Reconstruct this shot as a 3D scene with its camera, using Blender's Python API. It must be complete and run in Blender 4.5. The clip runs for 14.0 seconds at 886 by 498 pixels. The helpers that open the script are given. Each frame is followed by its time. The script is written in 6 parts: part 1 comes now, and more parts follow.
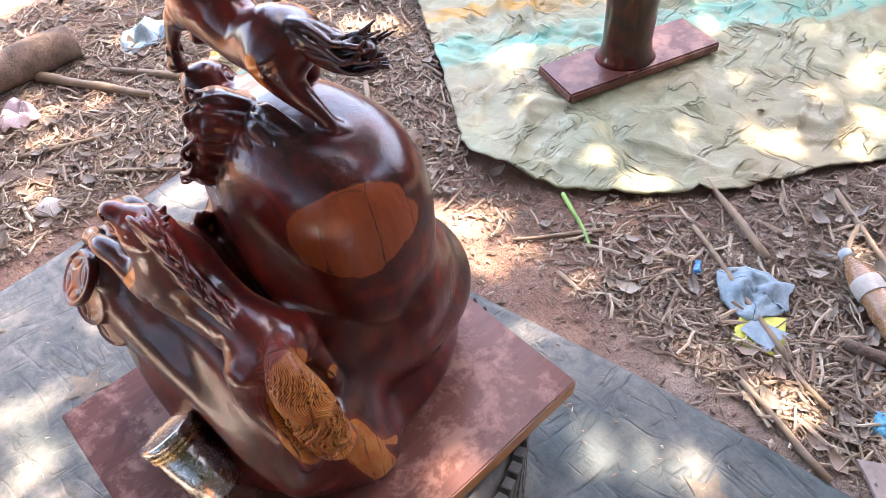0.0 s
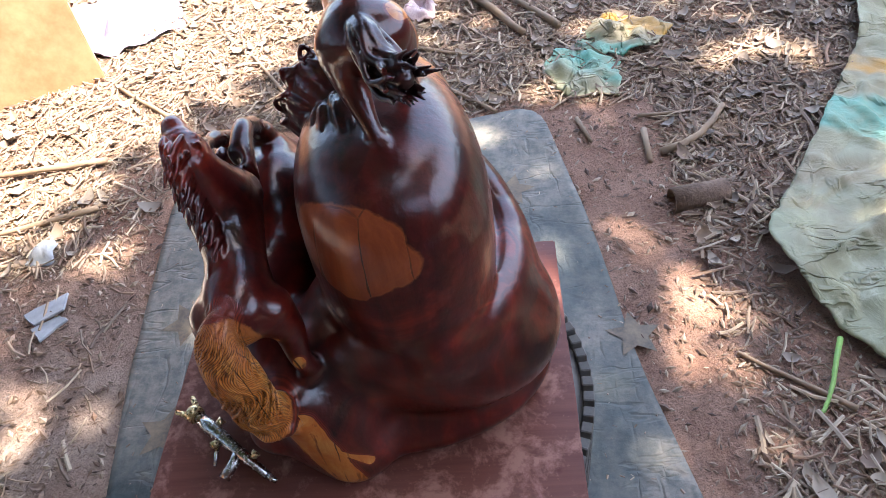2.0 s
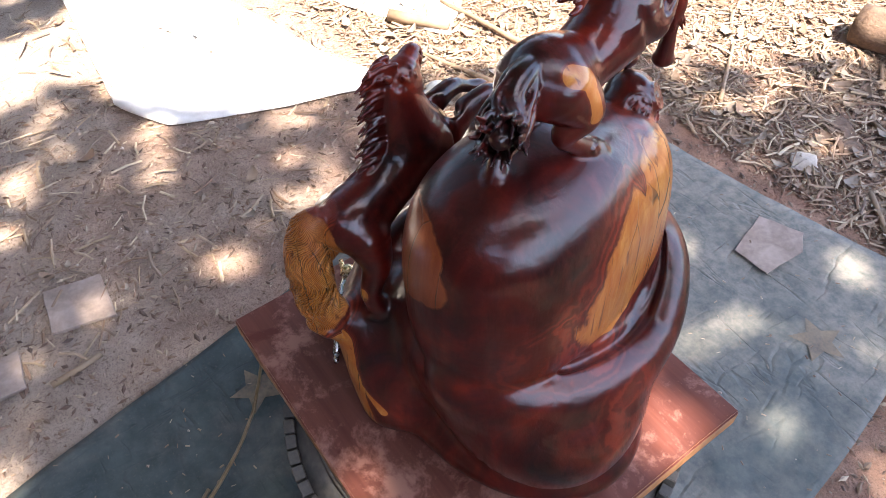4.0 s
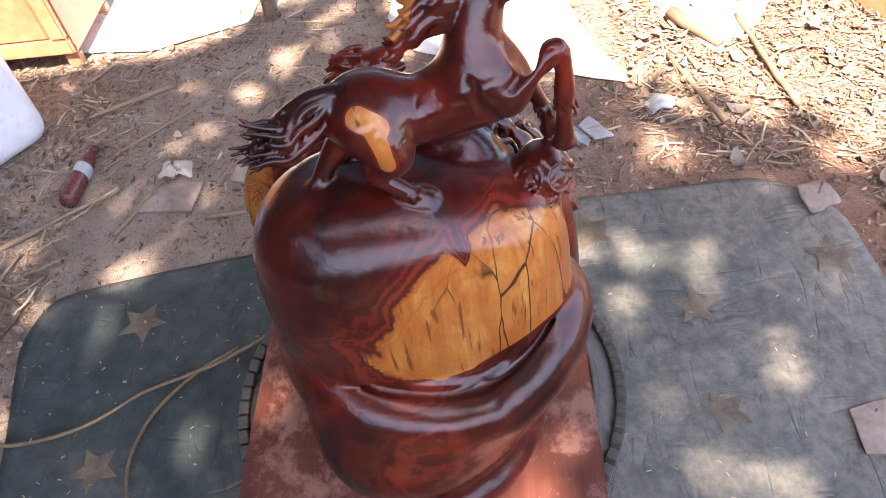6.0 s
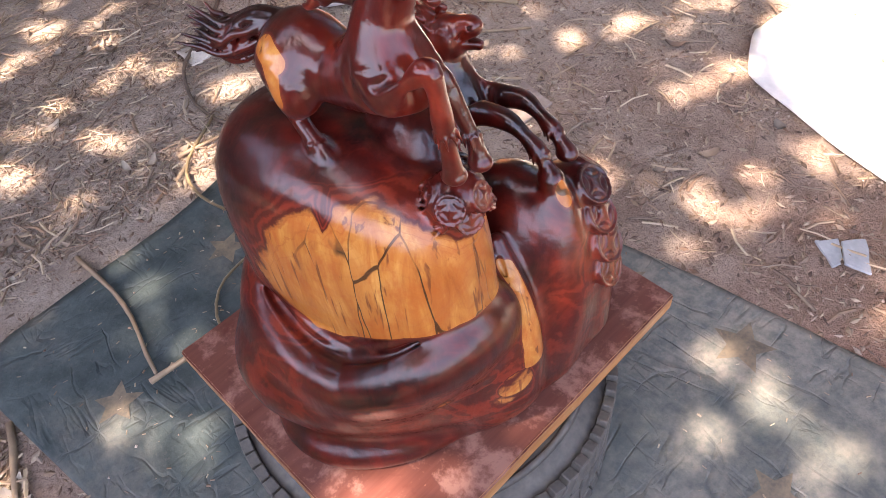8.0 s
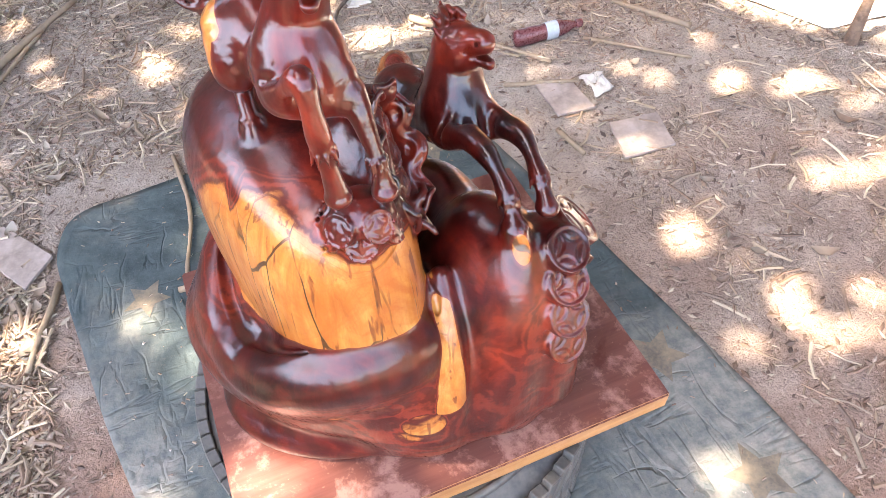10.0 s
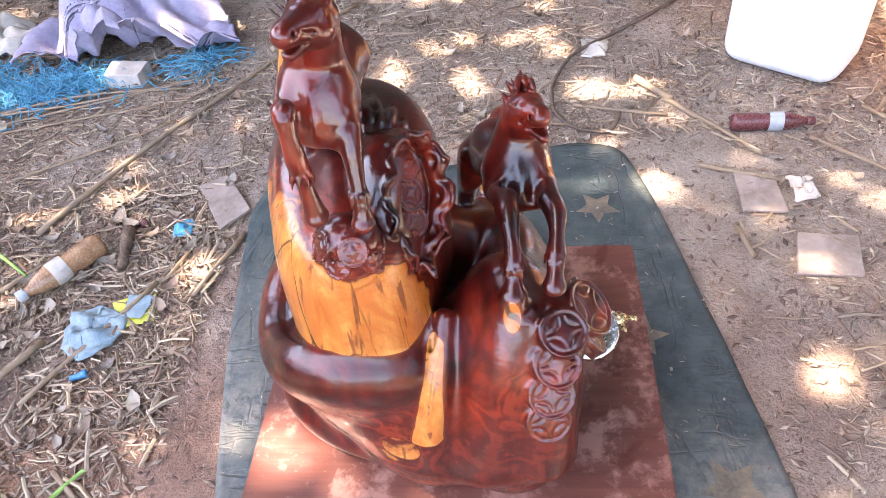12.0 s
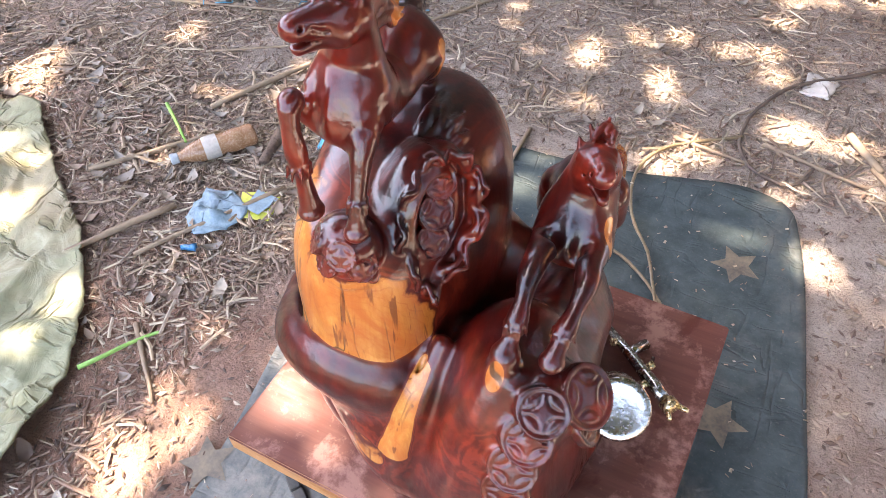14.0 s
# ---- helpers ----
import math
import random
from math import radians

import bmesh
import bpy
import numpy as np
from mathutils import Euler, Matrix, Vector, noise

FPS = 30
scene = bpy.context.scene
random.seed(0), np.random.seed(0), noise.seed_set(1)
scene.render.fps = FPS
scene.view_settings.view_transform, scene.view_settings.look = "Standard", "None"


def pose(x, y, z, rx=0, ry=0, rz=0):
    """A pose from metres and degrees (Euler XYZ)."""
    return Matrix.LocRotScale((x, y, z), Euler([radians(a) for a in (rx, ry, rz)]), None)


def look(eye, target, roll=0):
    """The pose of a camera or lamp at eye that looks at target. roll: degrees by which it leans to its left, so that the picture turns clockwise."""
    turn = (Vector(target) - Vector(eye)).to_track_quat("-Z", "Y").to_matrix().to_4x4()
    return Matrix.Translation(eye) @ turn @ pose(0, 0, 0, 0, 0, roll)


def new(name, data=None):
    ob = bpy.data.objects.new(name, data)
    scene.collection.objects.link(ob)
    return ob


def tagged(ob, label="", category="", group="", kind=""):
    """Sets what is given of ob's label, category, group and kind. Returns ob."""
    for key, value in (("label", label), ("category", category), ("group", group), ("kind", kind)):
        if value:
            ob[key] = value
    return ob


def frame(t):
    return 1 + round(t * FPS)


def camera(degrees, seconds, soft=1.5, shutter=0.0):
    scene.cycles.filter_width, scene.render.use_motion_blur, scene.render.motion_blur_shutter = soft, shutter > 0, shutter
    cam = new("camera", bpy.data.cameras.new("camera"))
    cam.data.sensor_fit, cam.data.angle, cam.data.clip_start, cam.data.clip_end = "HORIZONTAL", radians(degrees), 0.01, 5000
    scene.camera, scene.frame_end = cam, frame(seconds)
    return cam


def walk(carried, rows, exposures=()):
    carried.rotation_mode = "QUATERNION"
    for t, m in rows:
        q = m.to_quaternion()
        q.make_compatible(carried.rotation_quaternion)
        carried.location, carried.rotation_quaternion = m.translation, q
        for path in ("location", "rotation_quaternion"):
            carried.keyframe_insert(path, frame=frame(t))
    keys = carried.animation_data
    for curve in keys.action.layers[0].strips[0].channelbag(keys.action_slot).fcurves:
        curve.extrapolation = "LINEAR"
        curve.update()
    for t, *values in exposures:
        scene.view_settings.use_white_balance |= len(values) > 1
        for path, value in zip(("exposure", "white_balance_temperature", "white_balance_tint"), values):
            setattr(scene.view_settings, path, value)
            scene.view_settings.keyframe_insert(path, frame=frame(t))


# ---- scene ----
cam = camera(63.5, 14.0, 0.7)
PATH = [
    (0, (-0.243, -0.681, 1.433), (0.62, 0.365, -0.037), -4.8),
    (0.5, (-0.158, -0.65, 1.439), (0.508, 0.476, -0.075), -7.5),
    (0.7, (-0.12, -0.636, 1.428), (0.393, 0.549, -0.1), -9.0),
    (1, (-0.013, -0.678, 1.418), (0.165, 0.661, -0.056), -10.1),
    (1.5, (0.165, -0.735, 1.403), (0.09, 0.656, -0.033), -11.2),
    (2, (0.257, -0.688, 1.395), (0.082, 0.664, -0.068), -9.5),
    (2.5, (0.353, -0.566, 1.409), (-0.008, 0.758, -0.046), -4.2),
    (3, (0.449, -0.504, 1.421), (-0.285, 0.647, -0.041), -8.7),
    (3.2, (0.518, -0.485, 1.412), (-0.375, 0.551, -0.047), -7.6),
    (5.3, (0.614, -0.135, 1.449), (-0.633, 0.182, -0.082), -4.6),
    (5.5, (0.644, -0.05, 1.442), (-0.643, 0.088, -0.083), -5.7),
    (6, (0.716, 0.152, 1.454), (-0.584, 0.004, -0.058), -8.3),
    (6.5, (0.637, 0.24, 1.416), (-0.651, -0.008, -0.094), -2.1),
    (7, (0.542, 0.343, 1.429), (-0.635, -0.165, -0.107), -4.9),
    (7.5, (0.488, 0.509, 1.418), (-0.522, -0.335, -0.088), -4.1),
    (7.7, (0.476, 0.587, 1.416), (-0.455, -0.36, -0.08), -6.1),
    (9.8, (0.221, 0.723, 1.405), (-0.289, -0.476, -0.112), -4.3),
    (10, (0.171, 0.719, 1.385), (-0.26, -0.511, -0.132), -4.3),
    (10.5, (0.036, 0.757, 1.403), (-0.135, -0.561, -0.091), -7.3),
    (11, (-0.047, 0.82, 1.398), (-0.022, -0.521, -0.086), -7.4),
    (11.5, (-0.087, 0.845, 1.408), (0.025, -0.515, -0.055), -8.8),
    (12, (-0.12, 0.794, 1.419), (0.103, -0.609, 0.011), -7.8),
    (12.5, (-0.173, 0.688, 1.432), (0.154, -0.667, -0.002), -4.4),
    (13, (-0.185, 0.629, 1.428), (0.18, -0.682, -0.037), -2.0),
    (13.5, (-0.205, 0.626, 1.425), (0.295, -0.616, -0.061), -3.1),
    (14, (-0.286, 0.63, 1.428), (0.398, -0.533, -0.048), -3.5),
]
walk(cam, [(t, look(eye, target, roll)) for t, eye, target, roll in PATH], [(0.0, 3.62, 7700, 24), (0.7, 3.48, 7700, 24), (1.0, 3.25, 7600, 24), (1.5, 2.97, 7250, 20), (2.0, 2.90, 6950, 16), (3.0, 2.90, 6950, 16), (5.5, 2.72, 7450, 22), (6.5, 2.80, 7700, 25), (7.5, 2.85, 7750, 26), (10.0, 3.90, 7700, 17), (11.0, 3.95, 7700, 18), (12.0, 3.80, 7650, 22), (14.0, 3.70, 7750, 20)])

# world, sun and sky
world = bpy.data.worlds.new("sky")
scene.world = world
world.use_nodes = True
SUN_DIR = Vector((0.50, 0.02, 0.86)).normalized()
sky = world.node_tree.nodes.new("ShaderNodeTexSky")
sky.sky_type, sky.sun_disc = "NISHITA", False
sky.sun_elevation = math.asin(SUN_DIR.z)
sky.sun_rotation = math.atan2(SUN_DIR.x, SUN_DIR.y)
world.node_tree.links.new(sky.outputs[0], world.node_tree.nodes["Background"].inputs[0])
world.node_tree.nodes["Background"].inputs[1].default_value = 0.15
sun_data = bpy.data.lights.new("sun", "SUN")
sun_data.energy, sun_data.angle, sun_data.color = 3.6, radians(0.6), (1.0, 0.94, 0.84)
sun = new("sun", sun_data)
sun.matrix_world = look(SUN_DIR * 20, (0, 0, 0))


# ---- materials ----
class Mat:
    """A small wrapper round a node tree."""

    def __init__(self, name, rough=0.6, metal=0.0, coat=0.0, spec=0.5):
        self.m = bpy.data.materials.new(name)
        self.m.use_nodes = True
        self.t = self.m.node_tree
        self.b = self.t.nodes["Principled BSDF"]
        self.b.inputs["Roughness"].default_value = rough
        self.b.inputs["Metallic"].default_value = metal
        self.b.inputs["Coat Weight"].default_value = coat
        self.b.inputs["Coat Roughness"].default_value = 0.06
        self.b.inputs["Specular IOR Level"].default_value = spec
        self.co = self.t.nodes.new("ShaderNodeTexCoord").outputs["Object"]

    def node(self, kind, **inputs):
        n = self.t.nodes.new(kind)
        for k, v in inputs.items():
            self.put(n.inputs[k.replace("_", " ")], v)
        return n

    def put(self, socket, v):
        if isinstance(v, bpy.types.NodeSocket):
            self.t.links.new(v, socket)
        else:
            socket.default_value = v

    def scaled(self, s):
        n = self.node("ShaderNodeMapping", Vector=self.co)
        n.inputs["Scale"].default_value = s if isinstance(s, tuple) else (s, s, s)
        return n.outputs[0]

    def noise(self, scale, detail=4.0, rough=0.55, dist=0.0, stretch=(1, 1, 1)):
        v = self.scaled(stretch) if stretch != (1, 1, 1) else self.co
        return self.node("ShaderNodeTexNoise", Vector=v, Scale=scale, Detail=detail, Roughness=rough, Distortion=dist).outputs["Fac"]

    def ramp(self, fac, *stops):
        n = self.node("ShaderNodeValToRGB", Fac=fac)
        e = n.color_ramp.elements
        while len(e) < len(stops):
            e.new(0.5)
        for el, (p, c) in zip(e, stops):
            el.position = p
            el.color = (*c, 1) if isinstance(c, tuple) else (c, c, c, 1)
        return n.outputs["Color"]

    def mix(self, fac, a, b, mode="MIX"):
        n = self.t.nodes.new("ShaderNodeMix")
        n.data_type, n.blend_type = "RGBA", mode
        self.put(n.inputs["Factor"], fac)
        self.put(n.inputs["A"], a if isinstance(a, bpy.types.NodeSocket) else (*a, 1))
        self.put(n.inputs["B"], b if isinstance(b, bpy.types.NodeSocket) else (*b, 1))
        return n.outputs["Result"]

    def math(self, op, a, b=0.0):
        n = self.t.nodes.new("ShaderNodeMath")
        n.operation = op
        self.put(n.inputs[0], a)
        self.put(n.inputs[1], b)
        return n.outputs[0]

    def bump(self, height, strength=0.4, distance=0.004):
        n = self.node("ShaderNodeBump", Height=height, Strength=strength, Distance=distance)
        self.t.links.new(n.outputs[0], self.b.inputs["Normal"])

    def ridges(self, scale, stretch):
        """Long broken creases of limp sheeting."""
        n = self.noise(scale, 3.0, 0.5, 0.35, stretch)
        line = self.ramp(n, (0.465, 0.0), (0.50, 1.0), (0.535, 0.0))
        return self.math("MULTIPLY", line, self.ramp(self.noise(scale * 0.5, 2.0), (0.45, 0.0), (0.60, 1.0)))

    def colour(self, c):
        self.put(self.b.inputs["Base Color"], c if isinstance(c, bpy.types.NodeSocket) else (*c, 1))
        return self

    def rough(self, r):
        self.put(self.b.inputs["Roughness"], r)
        return self


def speckled(name, a, b, scale, rough=0.7, metal=0.0, coat=0.0, fine=6.0, bump=0.3, dist=0.003):
    """Two tones mixed by coarse and fine noise, with fine relief."""
    m = Mat(name, rough, metal, coat)
    big, small = m.noise(scale), m.noise(scale * fine, 6.0)
    both = m.math("ADD", m.math("MULTIPLY", big, 0.6), m.math("MULTIPLY", small, 0.4))
    m.colour(m.ramp(both, (0.36, a), (0.64, b)))
    m.rough(m.ramp(small, (0.3, max(rough - 0.12, 0.02)), (0.7, min(rough + 0.12, 1.0))))
    m.bump(both, bump, dist)
    return m.m


def random_tones(name, tones, scale=30.0, rough=0.75, stretch=(1, 1, 1), bump=0.4, translucent=0.0):
    """Loose pieces whose tone changes from island to island."""
    m = Mat(name, rough)
    isl = m.node("ShaderNodeNewGeometry").outputs["Random Per Island"]
    c = m.ramp(isl, *[(i / max(len(tones) - 1, 1), t) for i, t in enumerate(tones)])
    n = m.noise(scale, 5.0, stretch=stretch)
    c = m.mix(m.ramp(n, (0.3, 0.0), (0.75, 0.35)), c, (0.07, 0.05, 0.04))
    m.colour(c)
    m.bump(n, bump, 0.002)
    return m.m


def make_dirt():
    m = Mat("dirt", 0.95, spec=0.2)
    big, mid, fine = m.noise(1.1, 5.0, 0.6, 0.4), m.noise(7.0, 8.0, 0.65), m.noise(90.0, 6.0, 0.7)
    red = m.ramp(mid, (0.3, (0.22, 0.118, 0.084)), (0.7, (0.39, 0.245, 0.180)))
    grey = m.ramp(mid, (0.3, (0.27, 0.208, 0.168)), (0.7, (0.46, 0.380, 0.315)))
    south = m.node("ShaderNodeSeparateXYZ", Vector=m.co).outputs[1]
    soil = m.math("SUBTRACT", m.math("MULTIPLY", m.math("SUBTRACT", big, 0.5), 1.6), m.math("MULTIPLY", m.math("ADD", south, 0.30), 0.55))
    soil = m.math("SUBTRACT", soil, m.math("MULTIPLY", m.node("ShaderNodeSeparateXYZ", Vector=m.co).outputs[0], 0.16))
    base = m.mix(m.ramp(m.math("ADD", soil, 0.5), (0.15, 0.0), (0.75, 1.0)), red, grey)
    base = m.mix(m.ramp(fine, (0.28, 0.55), (0.5, 0.0)), base, (0.07, 0.05, 0.04))
    base = m.mix(m.ramp(fine, (0.62, 0.0), (0.8, 0.5)), base, (0.46, 0.37, 0.27))
    grit = m.noise(260.0, 5.0, 0.75)
    base = m.mix(m.ramp(grit, (0.34, 0.65), (0.47, 0.0)), base, (0.055, 0.032, 0.025))
    base = m.mix(m.ramp(grit, (0.60, 0.0), (0.72, 0.6)), base, (0.56, 0.45, 0.36))
    m.colour(base)
    h = m.math("ADD", m.math("MULTIPLY", mid, 0.8), m.math("ADD", m.math("MULTIPLY", fine, 0.4), m.math("MULTIPLY", grit, 0.15)))
    m.bump(h, 1.0, 0.022)
    return m.m


def make_carving():
    """Varnished two-tone hardwood: dark red heartwood with yellow sapwood patches."""
    m = Mat("varnished_wood", 0.36, coat=0.85, spec=0.12)
    streak = m.noise(70.0, 4.0, 0.6, 0.2, (0.25, 1.0, 1.0))
    sap = m.node("ShaderNodeAttribute")
    sap.attribute_name = "sapwood"
    big = m.noise(5.0, 5.0, 0.6, 1.2)
    ring = m.node("ShaderNodeTexWave", Vector=m.scaled((1.0, 1.4, 0.5)), Scale=9.0, Distortion=7.0, Detail=4.0, Detail_Scale=1.6)
    grain = m.noise(14.0, 8.0, 0.7, 0.6, (2.2, 2.2, 0.35))
    fine = m.noise(60.0, 6.0, 0.7, 0.3, (2.5, 2.5, 0.3))
    heart = m.ramp(big, (0.36, (0.014, 0.0016, 0.0013)), (0.55, (0.080, 0.0055, 0.0030)), (0.77, (0.25, 0.023, 0.008)))
    heart = m.mix(m.ramp(ring.outputs["Fac"], (0.2, 0.35), (0.8, 0.0)), heart, (0.012, 0.002, 0.002))
    heart = m.mix(m.ramp(grain, (0.5, 0.0), (0.75, 0.35)), heart, (0.17, 0.022, 0.013))
    light = m.ramp(grain, (0.30, (0.27, 0.070, 0.013)), (0.48, (0.42, 0.152, 0.030)), (0.70, (0.56, 0.270, 0.072)))
    light = m.mix(m.ramp(ring.outputs["Fac"], (0.20, 0.40), (0.70, 0.0)), light, (0.38, 0.105, 0.018))
    light = m.mix(m.ramp(m.noise(7.0, 5.0, 0.65, 1.8), (0.46, 0.0), (0.64, 0.75)), light, (0.36, 0.088, 0.016))
    vein = m.noise(34.0, 3.0, 0.5, 0.4, (2.4, 2.4, 0.22))
    light = m.mix(m.ramp(vein, (0.32, 0.85), (0.38, 0.0)), light, (0.14, 0.036, 0.010))
    amber = m.node("ShaderNodeAttribute")
    amber.attribute_name = "amber"
    light = m.mix(amber.outputs["Fac"], light, m.ramp(grain, (0.3, (0.16, 0.028, 0.009)), (0.7, (0.27, 0.058, 0.017))))
    crack = m.node("ShaderNodeTexVoronoi")
    crack.feature = "DISTANCE_TO_EDGE"
    wobble = m.node("ShaderNodeTexNoise", Vector=m.scaled((9.0, 9.0, 5.0)), Scale=1.0, Detail=3.0)
    add = m.t.nodes.new("ShaderNodeVectorMath")
    add.operation = "ADD"
    m.put(add.inputs[0], m.scaled((20.0, 20.0, 0.55)))
    bent = m.t.nodes.new("ShaderNodeVectorMath")
    bent.operation = "SCALE"
    m.put(bent.inputs[0], wobble.outputs["Color"])
    bent.inputs["Scale"].default_value = 0.55
    m.put(add.inputs[1], bent.outputs[0])
    m.put(crack.inputs["Vector"], add.outputs[0])
    crack.inputs["Scale"].default_value = 1.0
    thin = m.ramp(m.math("SUBTRACT", crack.outputs["Distance"], m.math("MULTIPLY", m.noise(26.0, 3.0), 0.022)), (-0.002, 1.0), (0.008, 0.0))
    thin = m.math("MULTIPLY", thin, m.ramp(m.noise(9.0, 3.0), (0.44, 0.0), (0.58, 0.95)))
    light = m.mix(thin, light, (0.05, 0.018, 0.006))
    edge = m.math("ADD", sap.outputs["Fac"], m.math("MULTIPLY", m.math("SUBTRACT", m.noise(8.0, 3.0, 0.5, 0.9), 0.5), 0.50))
    edge = m.math("ADD", edge, m.math("MULTIPLY", m.math("SUBTRACT", m.noise(38.0, 6.0, 0.65, 0.8), 0.5), 0.11))
    mask = m.ramp(edge, (0.485, 0.0), (0.515, 1.0))
    rim = m.ramp(edge, (0.22, (0, 0, 0)), (0.46, (0.8, 0.8, 0.8)))
    bands = m.math("SINE", m.math("MULTIPLY", edge, 75.0))
    heart = m.mix(m.math("MULTIPLY", m.ramp(amber.outputs["Fac"], (0.0, 1.0), (0.4, 0.0)), rim), heart, m.ramp(m.math("ADD", m.math("MULTIPLY", bands, 0.35), m.math("MULTIPLY", grain, 0.9)), (0.25, (0.075, 0.008, 0.004)), (0.75, (0.20, 0.024, 0.010))))
    light = m.mix(m.ramp(edge, (0.49, 0.6), (0.525, 0.0)), light, (0.12, 0.030, 0.009))
    light = m.mix(m.math("MULTIPLY", m.ramp(bands, (0.7, 0.0), (1.0, 0.5)), m.ramp(edge, (0.52, 1.0), (0.75, 0.25))), light, (0.26, 0.060, 0.012))
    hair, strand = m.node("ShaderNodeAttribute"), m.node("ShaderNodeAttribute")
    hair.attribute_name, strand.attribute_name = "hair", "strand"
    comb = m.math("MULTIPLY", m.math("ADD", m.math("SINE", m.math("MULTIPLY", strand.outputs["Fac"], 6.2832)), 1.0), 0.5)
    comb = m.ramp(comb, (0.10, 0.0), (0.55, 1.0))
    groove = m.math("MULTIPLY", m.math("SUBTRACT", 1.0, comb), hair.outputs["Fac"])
    # Light on the tail hair goes into its red; grooves coloured darker.
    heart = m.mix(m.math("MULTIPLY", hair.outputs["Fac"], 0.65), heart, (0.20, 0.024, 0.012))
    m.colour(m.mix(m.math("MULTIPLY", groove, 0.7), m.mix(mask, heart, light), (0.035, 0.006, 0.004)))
    m.rough(m.ramp(fine, (0.3, 0.30), (0.8, 0.50)))
    h = m.math("SUBTRACT", m.math("MULTIPLY", fine, 0.25), m.math("MULTIPLY", m.math("MULTIPLY", thin, mask), 1.0))
    h = m.math("ADD", m.math("SUBTRACT", h, m.math("MULTIPLY", groove, 0.9)), m.math("MULTIPLY", m.noise(46.0, 3.0, 0.5, 0.3), 0.8))
    m.bump(h, 0.35, 0.002)
    tooled = m.node("ShaderNodeBump", Height=m.math("ADD", m.math("ADD", m.noise(15.0, 2.0, 0.4, 0.2), m.math("ADD", m.math("MULTIPLY", m.noise(46.0, 3.0, 0.5, 0.3), 0.42), m.math("MULTIPLY", streak, 0.14))), m.math("SUBTRACT", m.math("MULTIPLY", fine, 0.10), m.math("MULTIPLY", groove, 0.30))), Strength=0.42, Distance=0.006)
    m.t.links.new(tooled.outputs[0], m.b.inputs["Coat Normal"])
    m.put(m.b.inputs["Coat Weight"], m.math("SUBTRACT", 0.72, m.math("MULTIPLY", hair.outputs["Fac"], 0.45)))
    satin = m.node("ShaderNodeAttribute")
    satin.attribute_name = "satin"
    wear = m.math("ADD", m.math("MULTIPLY", streak, 0.6), m.math("MULTIPLY", m.noise(6.0, 4.0), 0.4))
    m.put(m.b.inputs["Coat Roughness"], m.mix(satin.outputs["Fac"], m.ramp(wear, (0.38, 0.05), (0.62, 0.13)), m.ramp(wear, (0.38, 0.13), (0.62, 0.25))))
    m.b.inputs["Coat IOR"].default_value = 1.55
    return m.m


def make_slab(name, face=True):
    m = Mat(name, 0.5, coat=0.14, spec=0.3)
    grain = m.noise(7.0, 8.0, 0.65, 0.15, (0.35, 7.0, 7.0))
    blot, fine = m.noise(11.0, 8.0, 0.72, 0.2), m.noise(150.0, 5.0)
    if face:
        base = m.ramp(grain, (0.3, (0.100, 0.031, 0.022)), (0.7, (0.165, 0.058, 0.042)))
        wet = m.ramp(blot, (0.50, 0.0), (0.60, 1.0))
        base = m.mix(wet, base, (0.29, 0.140, 0.105))
        base = m.mix(m.ramp(m.noise(9.0, 6.0, 0.6, 0.5), (0.60, 0.0), (0.66, 0.75)), base, (0.085, 0.018, 0.012))
        base = m.mix(m.ramp(fine, (0.66, 0.0), (0.75, 0.4)), base, (0.42, 0.22, 0.16))
    else:
        base = m.ramp(grain, (0.3, (0.30, 0.12, 0.045)), (0.7, (0.52, 0.26, 0.10)))
    m.colour(base)
    m.rough(m.ramp(blot, (0.4, 0.30), (0.6, 0.55)))
    m.bump(m.math("ADD", grain, m.math("MULTIPLY", fine, 0.2)), 0.25, 0.002)
    return m.m


def make_mat():
    m = Mat("faded_vinyl", 0.6, spec=0.3)
    big, mid, fine = m.noise(2.6, 5.0, 0.6, 0.6), m.noise(14.0, 7.0, 0.65), m.noise(140.0, 4.0)
    base = m.ramp(mid, (0.3, (0.026, 0.040, 0.043)), (0.7, (0.072, 0.096, 0.094)))
    north_light = m.node("ShaderNodeSeparateXYZ", Vector=m.co).outputs[1]
    # Dust patches; stronger light on the north half is added to their colour.
    dusty = m.math("ADD", big, m.math("MULTIPLY", north_light, 0.17))
    base = m.mix(m.ramp(dusty, (0.38, 0.0), (0.66, 0.9)), base, m.ramp(m.noise(34.0, 6.0, 0.7), (0.35, (0.115, 0.125, 0.115)), (0.65, (0.27, 0.245, 0.205))))
    base = m.mix(m.ramp(fine, (0.58, 0.0), (0.74, 0.18)), base, (0.24, 0.21, 0.17))
    crease = m.math("MAXIMUM", m.ridges(11.0, (1.0, 0.3, 1.0)), m.ridges(13.0, (0.3, 1.0, 1.0)))
    base = m.mix(m.math("MULTIPLY", crease, m.ramp(mid, (0.4, 0.0), (0.7, 0.35))), base, (0.034, 0.046, 0.054))
    m.colour(base)
    m.bump(m.math("ADD", m.math("MULTIPLY", mid, 0.7), m.math("MULTIPLY", crease, -0.5)), 0.6, 0.010)
    return m.m


